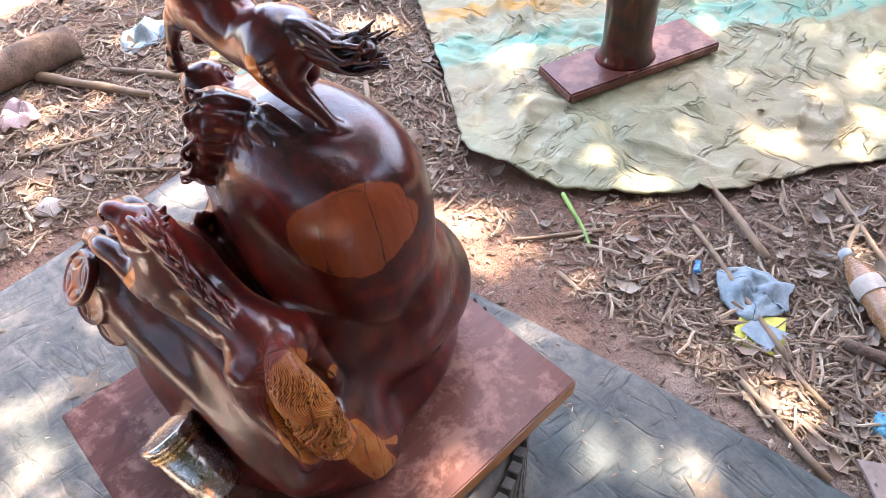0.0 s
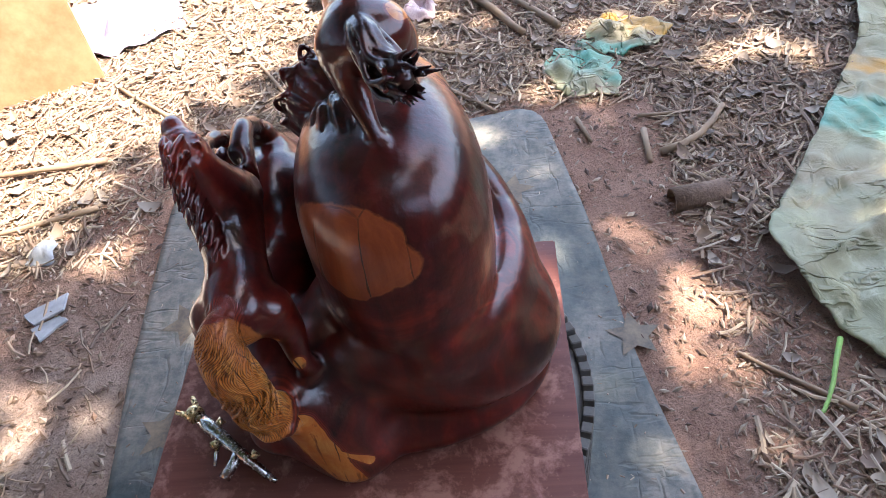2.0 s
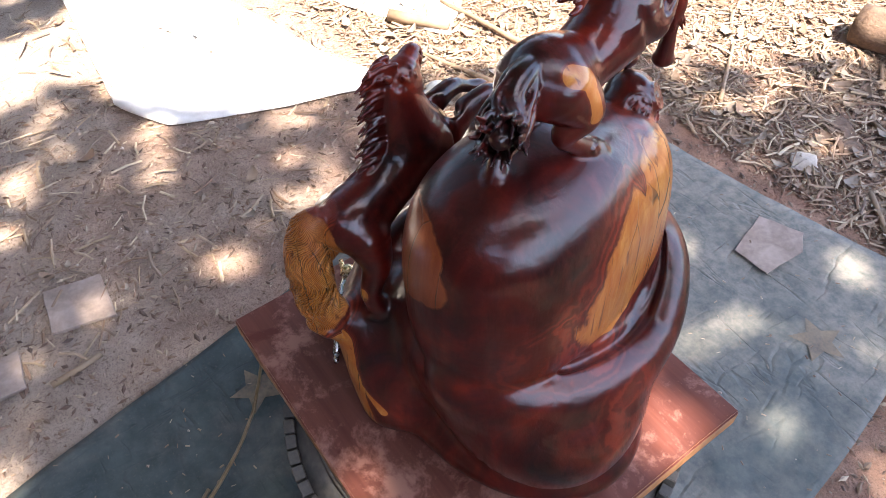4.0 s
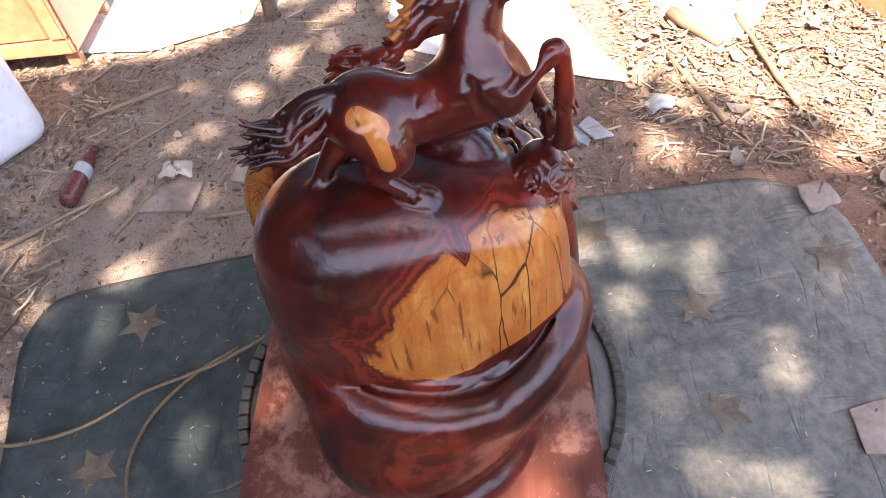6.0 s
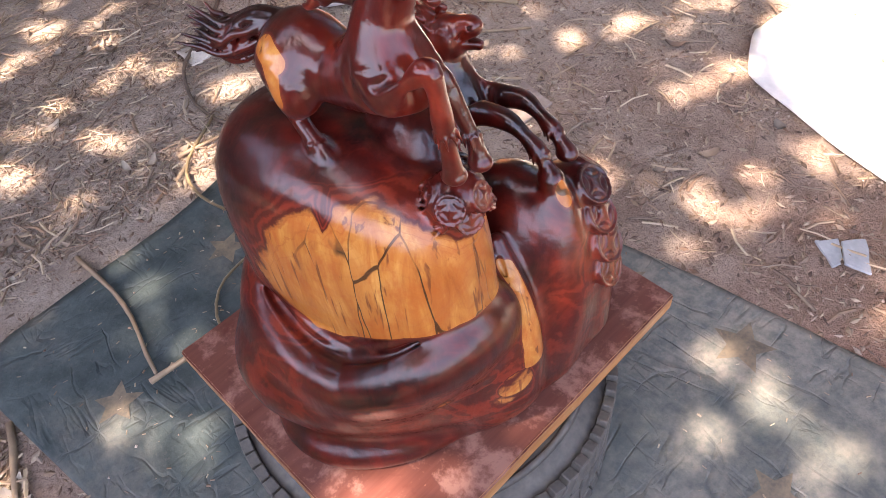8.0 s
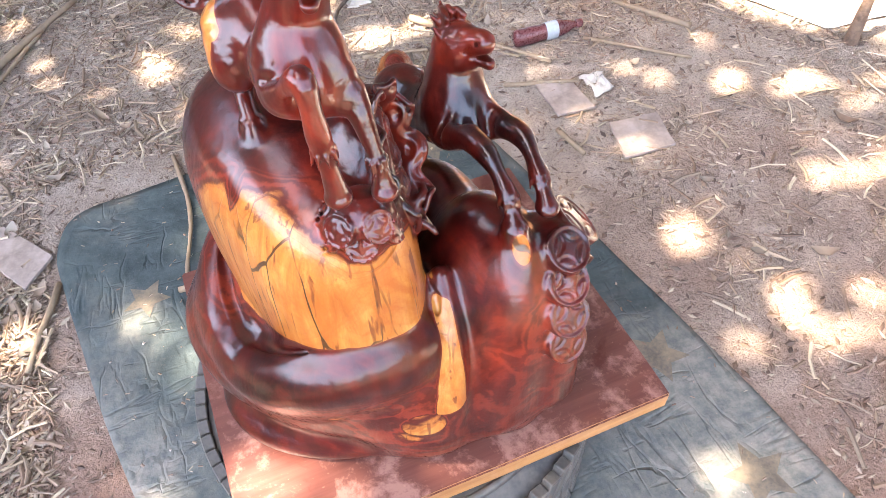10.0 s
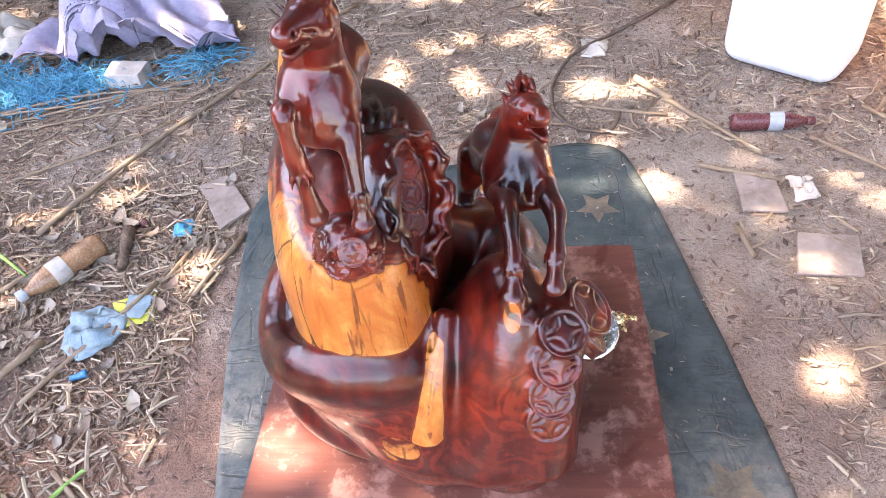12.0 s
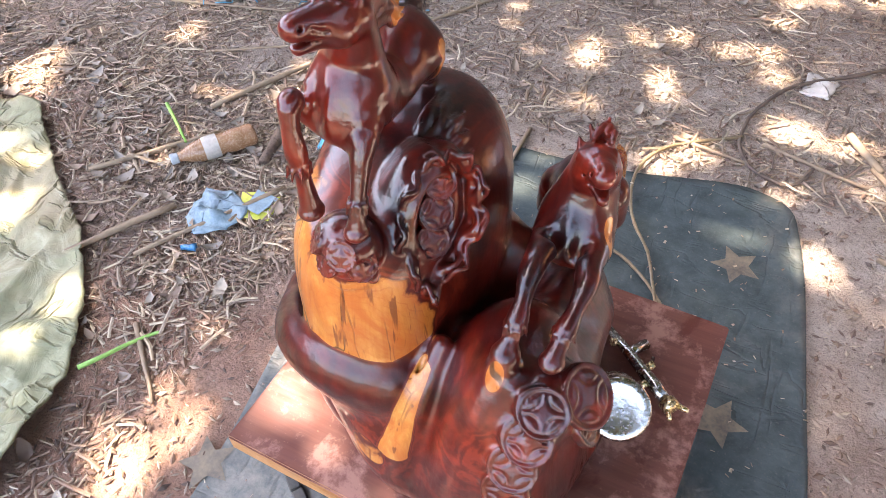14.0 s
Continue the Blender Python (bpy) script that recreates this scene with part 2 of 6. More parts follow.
def make_tarp():
    m = Mat("green_tarpaulin", 0.5)
    big, mid, fine = m.noise(2.0, 5.0, 0.6, 0.5), m.noise(11.0, 8.0, 0.65, 0.8), m.noise(120.0, 4.0)
    base = m.ramp(mid, (0.3, (0.18, 0.19, 0.10)), (0.7, (0.33, 0.335, 0.20)))
    base = m.mix(m.ramp(big, (0.46, 0.0), (0.62, 0.7)), base, (0.29, 0.23, 0.13))
    base = m.mix(m.ramp(fine, (0.6, 0.0), (0.75, 0.4)), base, (0.16, 0.12, 0.07))
    crinkle = m.math("MAXIMUM", m.ridges(9.0, (1.0, 0.3, 1.0)), m.ridges(12.0, (0.3, 1.0, 1.0)))
    base = m.mix(m.math("MULTIPLY", crinkle, m.ramp(mid, (0.40, 0.0), (0.62, 0.35))), base, (0.15, 0.13, 0.07))
    base = m.mix(m.ramp(m.noise(4.5, 7.0, 0.7, 0.6), (0.52, 0.0), (0.72, 0.7)), base, (0.20, 0.15, 0.085))
    base = m.mix(m.ramp(m.noise(6.0, 6.0, 0.7, 0.9), (0.56, 0.0), (0.70, 0.6)), base, (0.52, 0.50, 0.36))
    sep = m.node("ShaderNodeSeparateXYZ", Vector=m.co)
    far = m.math("ADD", m.math("MULTIPLY", sep.outputs[0], 0.55), m.math("MULTIPLY", sep.outputs[1], 0.83))
    far = m.math("ADD", far, m.math("MULTIPLY", m.math("SUBTRACT", m.noise(3.0, 3.0), 0.5), 0.25))
    worn = m.ramp(m.noise(9.0, 5.0), (0.35, 0.25), (0.6, 0.95))
    teal = m.ramp(m.math("MULTIPLY", far, 0.4), (0.555, 0.0), (0.565, 1.0), (0.630, 1.0), (0.65, 0.0))
    base = m.mix(m.math("MULTIPLY", teal, worn), base, (0.11, 0.36, 0.27))
    ochre = m.ramp(m.math("MULTIPLY", far, 0.4), (0.685, 0.0), (0.690, 1.0), (0.720, 1.0), (0.728, 0.0))
    base = m.mix(m.math("MULTIPLY", ochre, worn), base, (0.46, 0.24, 0.03))
    m.colour(base)
    m.bump(m.math("ADD", m.math("MULTIPLY", mid, 0.5), m.math("MULTIPLY", crinkle, 0.7)), 0.9, 0.014)
    return m.m


DIRT, CARVED = make_dirt(), make_carving()
SLAB_TOP, SLAB_EDGE = make_slab("red_stained_plank"), make_slab("raw_plank_edge", False)
VINYL, TARP = make_mat(), make_tarp()
STAR = speckled("faded_print", (0.085, 0.075, 0.058), (0.22, 0.17, 0.115), 22.0)
RUBBER = speckled("dusty_rubber", (0.034, 0.034, 0.034), (0.125, 0.115, 0.10), 14.0, 0.75)
WHITE_PLASTIC = speckled("white_plastic", (0.72, 0.74, 0.76), (0.84, 0.85, 0.86), 8.0, 0.35)
WHITE_SHEET = speckled("pale_sheet", (0.62, 0.60, 0.56), (0.80, 0.78, 0.74), 6.0, 0.7)
CARD = speckled("pinkish_tile", (0.19, 0.145, 0.120), (0.37, 0.295, 0.255), 11.0, 0.85)
GREY_TILE = speckled("grey_tile", (0.30, 0.33, 0.35), (0.44, 0.47, 0.49), 16.0, 0.6)
PAPER = speckled("pale_paper", (0.38, 0.34, 0.29), (0.55, 0.50, 0.44), 20.0, 0.8)
BARK = speckled("dark_bark", (0.085, 0.052, 0.036), (0.22, 0.145, 0.10), 18.0, 0.9, bump=0.8, dist=0.01)
ORANGE_WOOD = speckled("orange_varnished_wood", (0.40, 0.17, 0.085), (0.58, 0.29, 0.16), 5.0, 0.4, coat=0.4)
STICK = random_tones("dry_sticks", [(0.16, 0.11, 0.075), (0.42, 0.32, 0.20), (0.26, 0.18, 0.12), (0.52, 0.43, 0.30)], 40.0)
STRAW = random_tones("dry_litter", [(0.11, 0.066, 0.046), (0.46, 0.35, 0.23), (0.20, 0.125, 0.085), (0.28, 0.18, 0.12), (0.60, 0.50, 0.36), (0.15, 0.10, 0.075), (0.38, 0.28, 0.20)], 60.0)
CHIPS = random_tones("fine_chips", [(0.06, 0.036, 0.026), (0.30, 0.20, 0.135), (0.12, 0.070, 0.050), (0.50, 0.40, 0.29), (0.09, 0.055, 0.040), (0.22, 0.13, 0.085), (0.40, 0.31, 0.24)], 90.0)
GRIT = random_tones("earth_crumbs", [(0.16, 0.10, 0.075), (0.42, 0.32, 0.25), (0.26, 0.17, 0.13), (0.60, 0.52, 0.44)], 80.0)
LEAF_DRY = random_tones("dry_leaves", [(0.17, 0.11, 0.08), (0.33, 0.24, 0.17), (0.23, 0.20, 0.17), (0.42, 0.35, 0.27)], 30.0)
LEAF_GREEN = random_tones("green_leaves", [(0.04, 0.09, 0.02), (0.07, 0.13, 0.03), (0.05, 0.07, 0.02)], 20.0)
STEEL = speckled("worn_steel", (0.36, 0.35, 0.32), (0.54, 0.52, 0.49), 30.0, 0.22, metal=1.0)
BRASS = speckled("worn_brass", (0.55, 0.42, 0.22), (0.70, 0.58, 0.36), 40.0, 0.28, metal=1.0)
CLOTH = speckled("lilac_cloth", (0.23, 0.21, 0.30), (0.38, 0.35, 0.46), 12.0, 0.9)
NET = speckled("blue_netting", (0.03, 0.22, 0.36), (0.07, 0.36, 0.50), 30.0, 0.6)
CABLE = speckled("brown_cable", (0.07, 0.05, 0.04), (0.14, 0.10, 0.07), 40.0, 0.6)
HOSE = speckled("yellowed_hose", (0.15, 0.105, 0.055), (0.25, 0.19, 0.11), 40.0, 0.45)
RED_LABEL = speckled("red_wrapper", (0.075, 0.016, 0.018), (0.17, 0.055, 0.055), 30.0, 0.30)
BROWN_PET = speckled("dusty_brown_bottle", (0.26, 0.13, 0.065), (0.40, 0.23, 0.13), 30.0, 0.25)
RAG = speckled("pale_blue_rag", (0.13, 0.21, 0.25), (0.27, 0.36, 0.40), 24.0, 0.6)
PACKET = speckled("yellow_green_packet", (0.40, 0.42, 0.04), (0.58, 0.58, 0.10), 22.0, 0.35)
BLUE = speckled("blue_plastic", (0.02, 0.16, 0.34), (0.04, 0.24, 0.44), 30.0, 0.3)
GREEN_STEM = speckled("green_stem", (0.16, 0.34, 0.06), (0.26, 0.46, 0.12), 30.0, 0.5)
CLEAR_BAG = speckled("crumpled_plastic_bag", (0.50, 0.36, 0.38), (0.66, 0.55, 0.56), 30.0, 0.3)


# ---- mesh helpers ----
def mesh_object(name, verts, faces, mat, parent=None, smooth=True, label=""):
    me = bpy.data.meshes.new(name)
    me.from_pydata([tuple(v) for v in verts], [], [tuple(f) for f in faces])
    me.materials.append(mat)
    if smooth:
        me.polygons.foreach_set("use_smooth", [True] * len(me.polygons))
    me.update()
    ob = new(name, me)
    if parent is not None:
        ob.parent = parent
    if label:
        ob["label"] = label
    return ob


def from_bm(name, bm, mat, parent=None, smooth=True, label=""):
    bmesh.ops.recalc_face_normals(bm, faces=bm.faces)
    me = bpy.data.meshes.new(name)
    bm.to_mesh(me)
    bm.free()
    for one in (mat if isinstance(mat, (list, tuple)) else [mat]):
        me.materials.append(one)
    if smooth:
        me.polygons.foreach_set("use_smooth", [True] * len(me.polygons))
    ob = new(name, me)
    if parent is not None:
        ob.parent = parent
    if label:
        ob["label"] = label
    return ob


def thing(name, label, category, m=None, group="", kind=""):
    ob = new(name)
    ob.empty_display_size = 0.05
    if m is not None:
        ob.matrix_world = m
    return tagged(ob, label, category, group, kind)


def lathe(profile, n=32, closed=False):
    """Verts and faces of a profile of (radius, z) turned round z."""
    v, f = [], []
    for r, z in profile:
        for i in range(n):
            a = 2 * math.pi * i / n
            v.append((r * math.cos(a), r * math.sin(a), z))
    k = len(profile)
    for j in range(k if closed else k - 1):
        for i in range(n):
            a, b = j * n, ((j + 1) % k) * n
            f.append((a + i, a + (i + 1) % n, b + (i + 1) % n, b + i))
    if not closed:
        f.append(tuple(range(n))[::-1])
        f.append(tuple((k - 1) * n + i for i in range(n)))
    return v, f


def spline(points, step):
    """Catmull-Rom through points (any number of components)."""
    p = np.array(points, float)
    p = np.vstack([2 * p[0] - p[1], p, 2 * p[-1] - p[-2]])
    out = []
    for i in range(1, len(p) - 2):
        n = max(2, int(np.linalg.norm(p[i + 1][:3] - p[i][:3]) / step))
        for j in range(n):
            t = j / n
            out.append(0.5 * (2 * p[i] + (p[i + 1] - p[i - 1]) * t + (2 * p[i - 1] - 5 * p[i] + 4 * p[i + 1] - p[i + 2]) * t * t + (3 * p[i] - p[i - 1] - 3 * p[i + 1] + p[i + 2]) * t ** 3))
    out.append(p[-2])
    return np.array(out)


def tube_mesh(points, radii, n=8):
    """Verts and faces of a tapering tube along points."""
    v, f = [], []
    pts = [Vector(p) for p in points]
    side = None
    for i, p in enumerate(pts):
        d = (pts[min(i + 1, len(pts) - 1)] - pts[max(i - 1, 0)]).normalized()
        if side is None:
            side = d.orthogonal().normalized()
        side = (side - d * side.dot(d)).normalized()
        up = d.cross(side)
        r = radii[i] if hasattr(radii, "__len__") else radii
        for k in range(n):
            a = 2 * math.pi * k / n
            v.append(p + (side * math.cos(a) + up * math.sin(a)) * r)
    for i in range(len(pts) - 1):
        for k in range(n):
            f.append((i * n + k, i * n + (k + 1) % n, (i + 1) * n + (k + 1) % n, (i + 1) * n + k))
    f.append(tuple(range(n))[::-1])
    f.append(tuple((len(pts) - 1) * n + k for k in range(n)))
    return v, f


def relief(x, y):
    """Height of the trodden earth."""
    a = noise.noise(Vector((x * 1.3, y * 1.3, 3.1))) * 0.012 + noise.noise(Vector((x * 6.0, y * 6.0, 7.7))) * 0.005
    return a * min(1.0, 4.0 / (1.0 + x * x + y * y))


def outline(points, rounding=0.03, step=0.03):
    """A closed polygon with rounded corners, sampled evenly."""
    out, n = [], len(points)
    for i in range(n):
        p, a, b = Vector(points[i]), Vector(points[i - 1]), Vector(points[(i + 1) % n])
        r = min(rounding, (a - p).length * 0.45, (b - p).length * 0.45)
        q0, q1 = p + (a - p).normalized() * r, p + (b - p).normalized() * r
        for k in range(5):
            t = k / 4
            out.append((1 - t) ** 2 * q0 + 2 * t * (1 - t) * p + t * t * q1)
        nxt = Vector(points[(i + 1) % n])
        rn = min(rounding, (nxt - p).length * 0.45, (Vector(points[(i + 2) % n]) - nxt).length * 0.45)
        q2 = nxt + (p - nxt).normalized() * rn
        m = max(1, int((q2 - q1).length / step))
        out += [q1.lerp(q2, j / m) for j in range(1, m)]
    return out


def sheet_mesh(points, height, rings=20, thick=0.003, rounding=0.03, step=0.03, ragged=0.0, seed=0):
    """A limp sheet over a star-shaped outline; height(x, y) lifts it."""
    edge = outline(points, rounding, step)
    c = sum(edge, Vector((0, 0))) / len(edge)
    rng = random.Random(seed)
    if ragged:
        edge = [e + Vector((rng.uniform(-1, 1), rng.uniform(-1, 1))) * ragged for e in edge]
    n, v, f = len(edge), [], []
    for k in range(rings + 1):
        s = (k + 0.4) / (rings + 0.4)
        for e in edge:
            p = c + (e - c) * s
            v.append((p.x, p.y, height(p.x, p.y) + thick))
    for k in range(rings):
        for i in range(n):
            f.append((k * n + i, k * n + (i + 1) % n, (k + 1) * n + (i + 1) % n, (k + 1) * n + i))
    f.append(tuple(range(n)))
    base = len(v)
    for e in edge:
        v.append((e.x, e.y, height(e.x, e.y) - 0.002))
    for i in range(n):
        f.append((rings * n + i, rings * n + (i + 1) % n, base + (i + 1) % n, base + i))
    return v, f


# ---- ground ----
def build_ground():
    n = 240
    line = [2.6 * math.sinh(4.2 * (2 * i / n - 1)) for i in range(n + 1)]
    v = [(x, y, relief(x, y)) for y in line for x in line]
    w = n + 1
    f = [(j * w + i, j * w + i + 1, (j + 1) * w + i + 1, (j + 1) * w + i) for j in range(n) for i in range(n)]
    return tagged(mesh_object("ground", v, f, DIRT), "bare reddish-brown trodden earth, dusty and dry", "ground", kind="structure")


build_ground()
MAT_EDGE = [(0.39, 1.18), (-0.10, 1.10), (-0.60, 1.06), (-0.73, 0.90), (-0.67, 0.25), (-0.61, -0.14), (-0.50, -0.80), (-0.43, -1.04), (-0.30, -1.08), (0.10, -0.97), (0.66, -0.94), (0.71, -0.80), (0.63, -0.24), (0.53, 0.22), (0.49, 0.62)]


def mat_height(x, y):
    a = noise.noise(Vector((x * 3.0, y * 4.0, 1.0))) * 0.004 + noise.noise(Vector((x * 14.0, y * 9.0, 5.0))) * 0.0025
    return max(relief(x, y), -0.003) + 0.006 + a


def build_mat():
    v, f = sheet_mesh(MAT_EDGE, mat_height, 40, 0.004, 0.10, 0.025)
    mat = tagged(mesh_object("floor_mat", v, f, VINYL), "dusty blue-grey vinyl mat printed with faded stars on the earth", "mat")
    stars = [(-0.335, -0.766, 0.055, 0.3), (0.285, 0.80, 0.055, 0.1), (-0.43, 0.98, 0.06, 0.5), (-0.558, 0.40, 0.06, 0.9), (-0.53, 0.09, 0.06, 0.2), (0.535, 0.28, 0.055, 0.4), (-0.40, -0.30, 0.055, 0.7), (0.06, -0.76, 0.05, 0.0), (-0.30, 0.62, 0.05, 0.6), (0.50, -0.55, 0.05, 0.3), (-0.02, 0.62, 0.05, 1.0)]
    for x, y, r, a in stars:
        v = [(x, y, mat_height(x, y) + 0.0065)]
        for k in range(10):
            q = r * (1.2 if k % 2 == 0 else 0.56)
            px, py = x + q * math.cos(a + k * math.pi / 5), y + q * math.sin(a + k * math.pi / 5)
            v.append((px, py, mat_height(px, py) + 0.0065))
        mesh_object("star_print", v, [(0, 1 + k, 1 + (k + 1) % 10) for k in range(10)], STAR, mat, label="faded pale star print")


build_mat()
TARP_EDGE = [(0.89, 0.54), (0.93, 0.36), (0.99, 0.24), (1.10, 0.09), (1.31, -0.10), (1.57, -0.24), (1.95, -0.50), (2.25, -0.30), (2.60, 0.10), (2.50, 0.90), (2.05, 1.60), (1.50, 1.62), (1.42, 1.36), (1.12, 0.88)]


def tarp_height(x, y):
    a = noise.noise(Vector((x * 3.0, y * 3.0, 21.0))) * 0.066 + noise.noise(Vector((x * 11.0, y * 8.0, 25.0))) * 0.007
    for k, (c, s) in enumerate(((0.9, 0.4), (-0.3, 0.95), (0.6, -0.8))):
        u, w = x * c + y * s, -x * s + y * c
        ridge = 1.0 - min(1.0, abs(noise.noise(Vector((u * 9.0, w * 2.2, 40.0 + k)))) * 5.0)
        a += 0.026 * ridge * max(0.0, noise.noise(Vector((x * 4.0, y * 4.0, 50.0 + k))) + 0.35)
    return max(relief(x, y), 0) + 0.012 + abs(a) + 0.010 * abs(noise.noise(Vector((x * 16.0 + y * 4.0, y * 13.0, 33.0))))


def build_tarp():
    v, f = sheet_mesh(TARP_EDGE, tarp_height, 90, 0.003, 0.05, 0.016, 0.004)
    return tagged(mesh_object("tarpaulin", v, f, TARP), "crumpled pale green tarpaulin with teal and ochre bands on the earth", "tarpaulin")


build_tarp()


# ---- tyre and plank under the carving ----
TYRE_AT, SLAB_Z, SLAB_T = (0.03, 0.01), 0.326, 0.040


def build_tyre():
    tyre = thing("tyre", "dusty black truck tyre lying flat under the plank", "tyre", pose(TYRE_AT[0], TYRE_AT[1], 0.012))
    prof = [(0.215, 0.03), (0.225, 0.012), (0.27, 0.0), (0.315, 0.008), (0.346, 0.03), (0.357, 0.06), (0.360, 0.135), (0.357, 0.21), (0.346, 0.24), (0.315, 0.262), (0.27, 0.27), (0.225, 0.258), (0.215, 0.24), (0.235, 0.225), (0.30, 0.20), (0.335, 0.135), (0.30, 0.07), (0.235, 0.045)]
    v, f = lathe(prof, 96, True)
    mesh_object("carcass", v, f, RUBBER, tyre)
    bm = bmesh.new()
    bmesh.ops.create_cube(bm, size=1.0)
    bmesh.ops.scale(bm, vec=(0.020, 0.026, 0.074), verts=bm.verts)
    bmesh.ops.bevel(bm, geom=bm.edges, offset=0.002, segments=1, affect="EDGES")
    me = bpy.data.meshes.new("tread_block")
    bm.to_mesh(me)
    bm.free()
    me.materials.append(RUBBER)
    for k in range(72):
        for row in range(3):
            a = 2 * math.pi * (k + 0.33 * row) / 72
            ob = new("tread_block", me)
            ob.parent = tyre
            ob.matrix_local = pose(0.3555 * math.cos(a), 0.3555 * math.sin(a), 0.052 + 0.083 * row, 0, 0, math.degrees(a)) @ pose(0, 0, 0, 18 - 18 * row, 0, 0)
    v, f = lathe([(0.30, 0.268), (0.304, 0.273), (0.31, 0.273), (0.314, 0.267)], 96, True)
    mesh_object("sidewall_ring", v, f, RUBBER, tyre)


def build_slab():
    bm = bmesh.new()
    bmesh.ops.create_cube(bm, size=1.0)
    bmesh.ops.scale(bm, vec=(0.704, 0.602, SLAB_T), verts=bm.verts)
    bmesh.ops.bevel(bm, geom=bm.edges, offset=0.003, segments=2, affect="EDGES")
    bmesh.ops.subdivide_edges(bm, edges=[e for e in bm.edges if e.calc_length() > 0.3], cuts=6, use_grid_fill=True)
    for p in bm.verts:
        p.co.x += noise.noise(p.co * 9) * 0.002
        p.co.y += noise.noise(p.co * 9 + Vector((5, 0, 0))) * 0.002
    for face in bm.faces:
        face.material_index = 0 if abs(face.normal.z) > 0.5 else 1
    ob = from_bm("plank", bm, [SLAB_TOP, SLAB_EDGE], smooth=False)
    ob.matrix_world = pose(0.003, 0.004, SLAB_Z - SLAB_T / 2)
    return tagged(ob, "thick red-stained wooden plank with raw edges on a tyre", "plank")


build_tyre()
build_slab()


# ---- the carving, worked out as one solid ----
class Solid:
    """A block of signed distances from which one carved surface is taken."""

    def __init__(self, low, high, h):
        self.low, self.h = np.array(low, float), h
        self.n = np.ceil((np.array(high) - self.low) / h).astype(int) + 1
        self.d = np.full(self.n, 0.2, np.float32)
        self.hair = []

    def window(self, low, high):
        a = np.clip(((np.array(low) - self.low) / self.h).astype(int), 0, self.n - 1)
        b = np.clip(np.ceil((np.array(high) - self.low) / self.h).astype(int) + 1, a + 1, self.n)
        g = [(self.low[i] + self.h * np.arange(a[i], b[i])).astype(np.float32) for i in range(3)]
        return (slice(a[0], b[0]), slice(a[1], b[1]), slice(a[2], b[2])), g[0][:, None, None], g[1][None, :, None], g[2][None, None, :]

    def merge(self, w, d, k):
        o = self.d[w]
        if k <= 0:
            self.d[w] = np.minimum(o, d)
        else:
            t = np.maximum(k - np.abs(o - d), 0) / k
            self.d[w] = np.minimum(o, d) - t * t * k * 0.25

    def carve(self, w, d, k):
        o = self.d[w]
        t = np.maximum(k - np.abs(o + d), 0) / k
        self.d[w] = np.maximum(o, -d) + t * t * k * 0.25

    def limb(self, a, b, ra, rb, k=0.012, cut=False):
        a, b = np.array(a, float), np.array(b, float)
        r = max(ra, rb) + k + 0.01
        w, x, y, z = self.window(np.minimum(a, b) - r, np.maximum(a, b) + r)
        ab = b - a
        t = np.clip(((x - a[0]) * ab[0] + (y - a[1]) * ab[1] + (z - a[2]) * ab[2]) / max(ab @ ab, 1e-9), 0, 1)
        d = np.sqrt((x - a[0] - t * ab[0]) ** 2 + (y - a[1] - t * ab[1]) ** 2 + (z - a[2] - t * ab[2]) ** 2) - (ra + t * (rb - ra))
        (self.carve if cut else self.merge)(w, d, k)

    def chain(self, points, k=0.012, step=0.006, cut=False):
        """Points of (x, y, z, radius), joined by a smooth line."""
        s = np.array(spline(points, step), float)
        reach = s[:, 3].max() + k + 0.008
        w, gx, gy, gz = self.window(s[:, :3].min(0) - reach, s[:, :3].max(0) + reach)
        near = np.full((gx.size, gy.size, gz.size), 0.2, np.float32)
        for p, q in zip(s[:-1], s[1:]):
            r = max(p[3], q[3]) + k + 0.008
            cut_out = []
            for i, g in enumerate((gx, gy, gz)):
                lo = int(np.searchsorted(g.ravel(), min(p[i], q[i]) - r))
                cut_out.append(slice(lo, max(lo + 1, int(np.searchsorted(g.ravel(), max(p[i], q[i]) + r)))))
            x, y, z = gx[cut_out[0]], gy[:, cut_out[1]], gz[:, :, cut_out[2]]
            ab = q[:3] - p[:3]
            t = np.clip(((x - p[0]) * ab[0] + (y - p[1]) * ab[1] + (z - p[2]) * ab[2]) / max(ab @ ab, 1e-9), 0, 1)
            d = np.sqrt((x - p[0] - t * ab[0]) ** 2 + (y - p[1] - t * ab[1]) ** 2 + (z - p[2] - t * ab[2]) ** 2) - (p[3] + t * (q[3] - p[3]))
            part_of = near[tuple(cut_out)]
            np.minimum(part_of, d, out=part_of)
        (self.carve if cut else self.merge)(w, near, k)

    def egg(self, c, r, k=0.02, turn=(0, 0, 0), power=2.0, cut=False, side=None, barrel=0.0):
        c, r = np.array(c, float), np.array(r, float)
        reach = r.max() + k + 0.01
        w, x, y, z = self.window(c - reach, c + reach)
        m = np.array(Euler([radians(a) for a in turn]).to_matrix().transposed())
        x, y, z = x - c[0], y - c[1], z - c[2]
        u = (m[0, 0] * x + m[0, 1] * y + m[0, 2] * z) / r[0]
        v = (m[1, 0] * x + m[1, 1] * y + m[1, 2] * z) / r[1]
        s = (m[2, 0] * x + m[2, 1] * y + m[2, 2] * z) / r[2]
        k0 = (np.abs(u) ** power + np.abs(v) ** power + np.abs(s) ** power) ** (1 / power)
        k1 = np.sqrt((u / r[0]) ** 2 + (v / r[1]) ** 2 + (s / r[2]) ** 2) + 1e-6
        d = np.where(k0 < 0.3, -r.min() * (1 - k0), k0 * (k0 - 1) / k1) if power == 2.0 else (k0 - 1) * r.min()
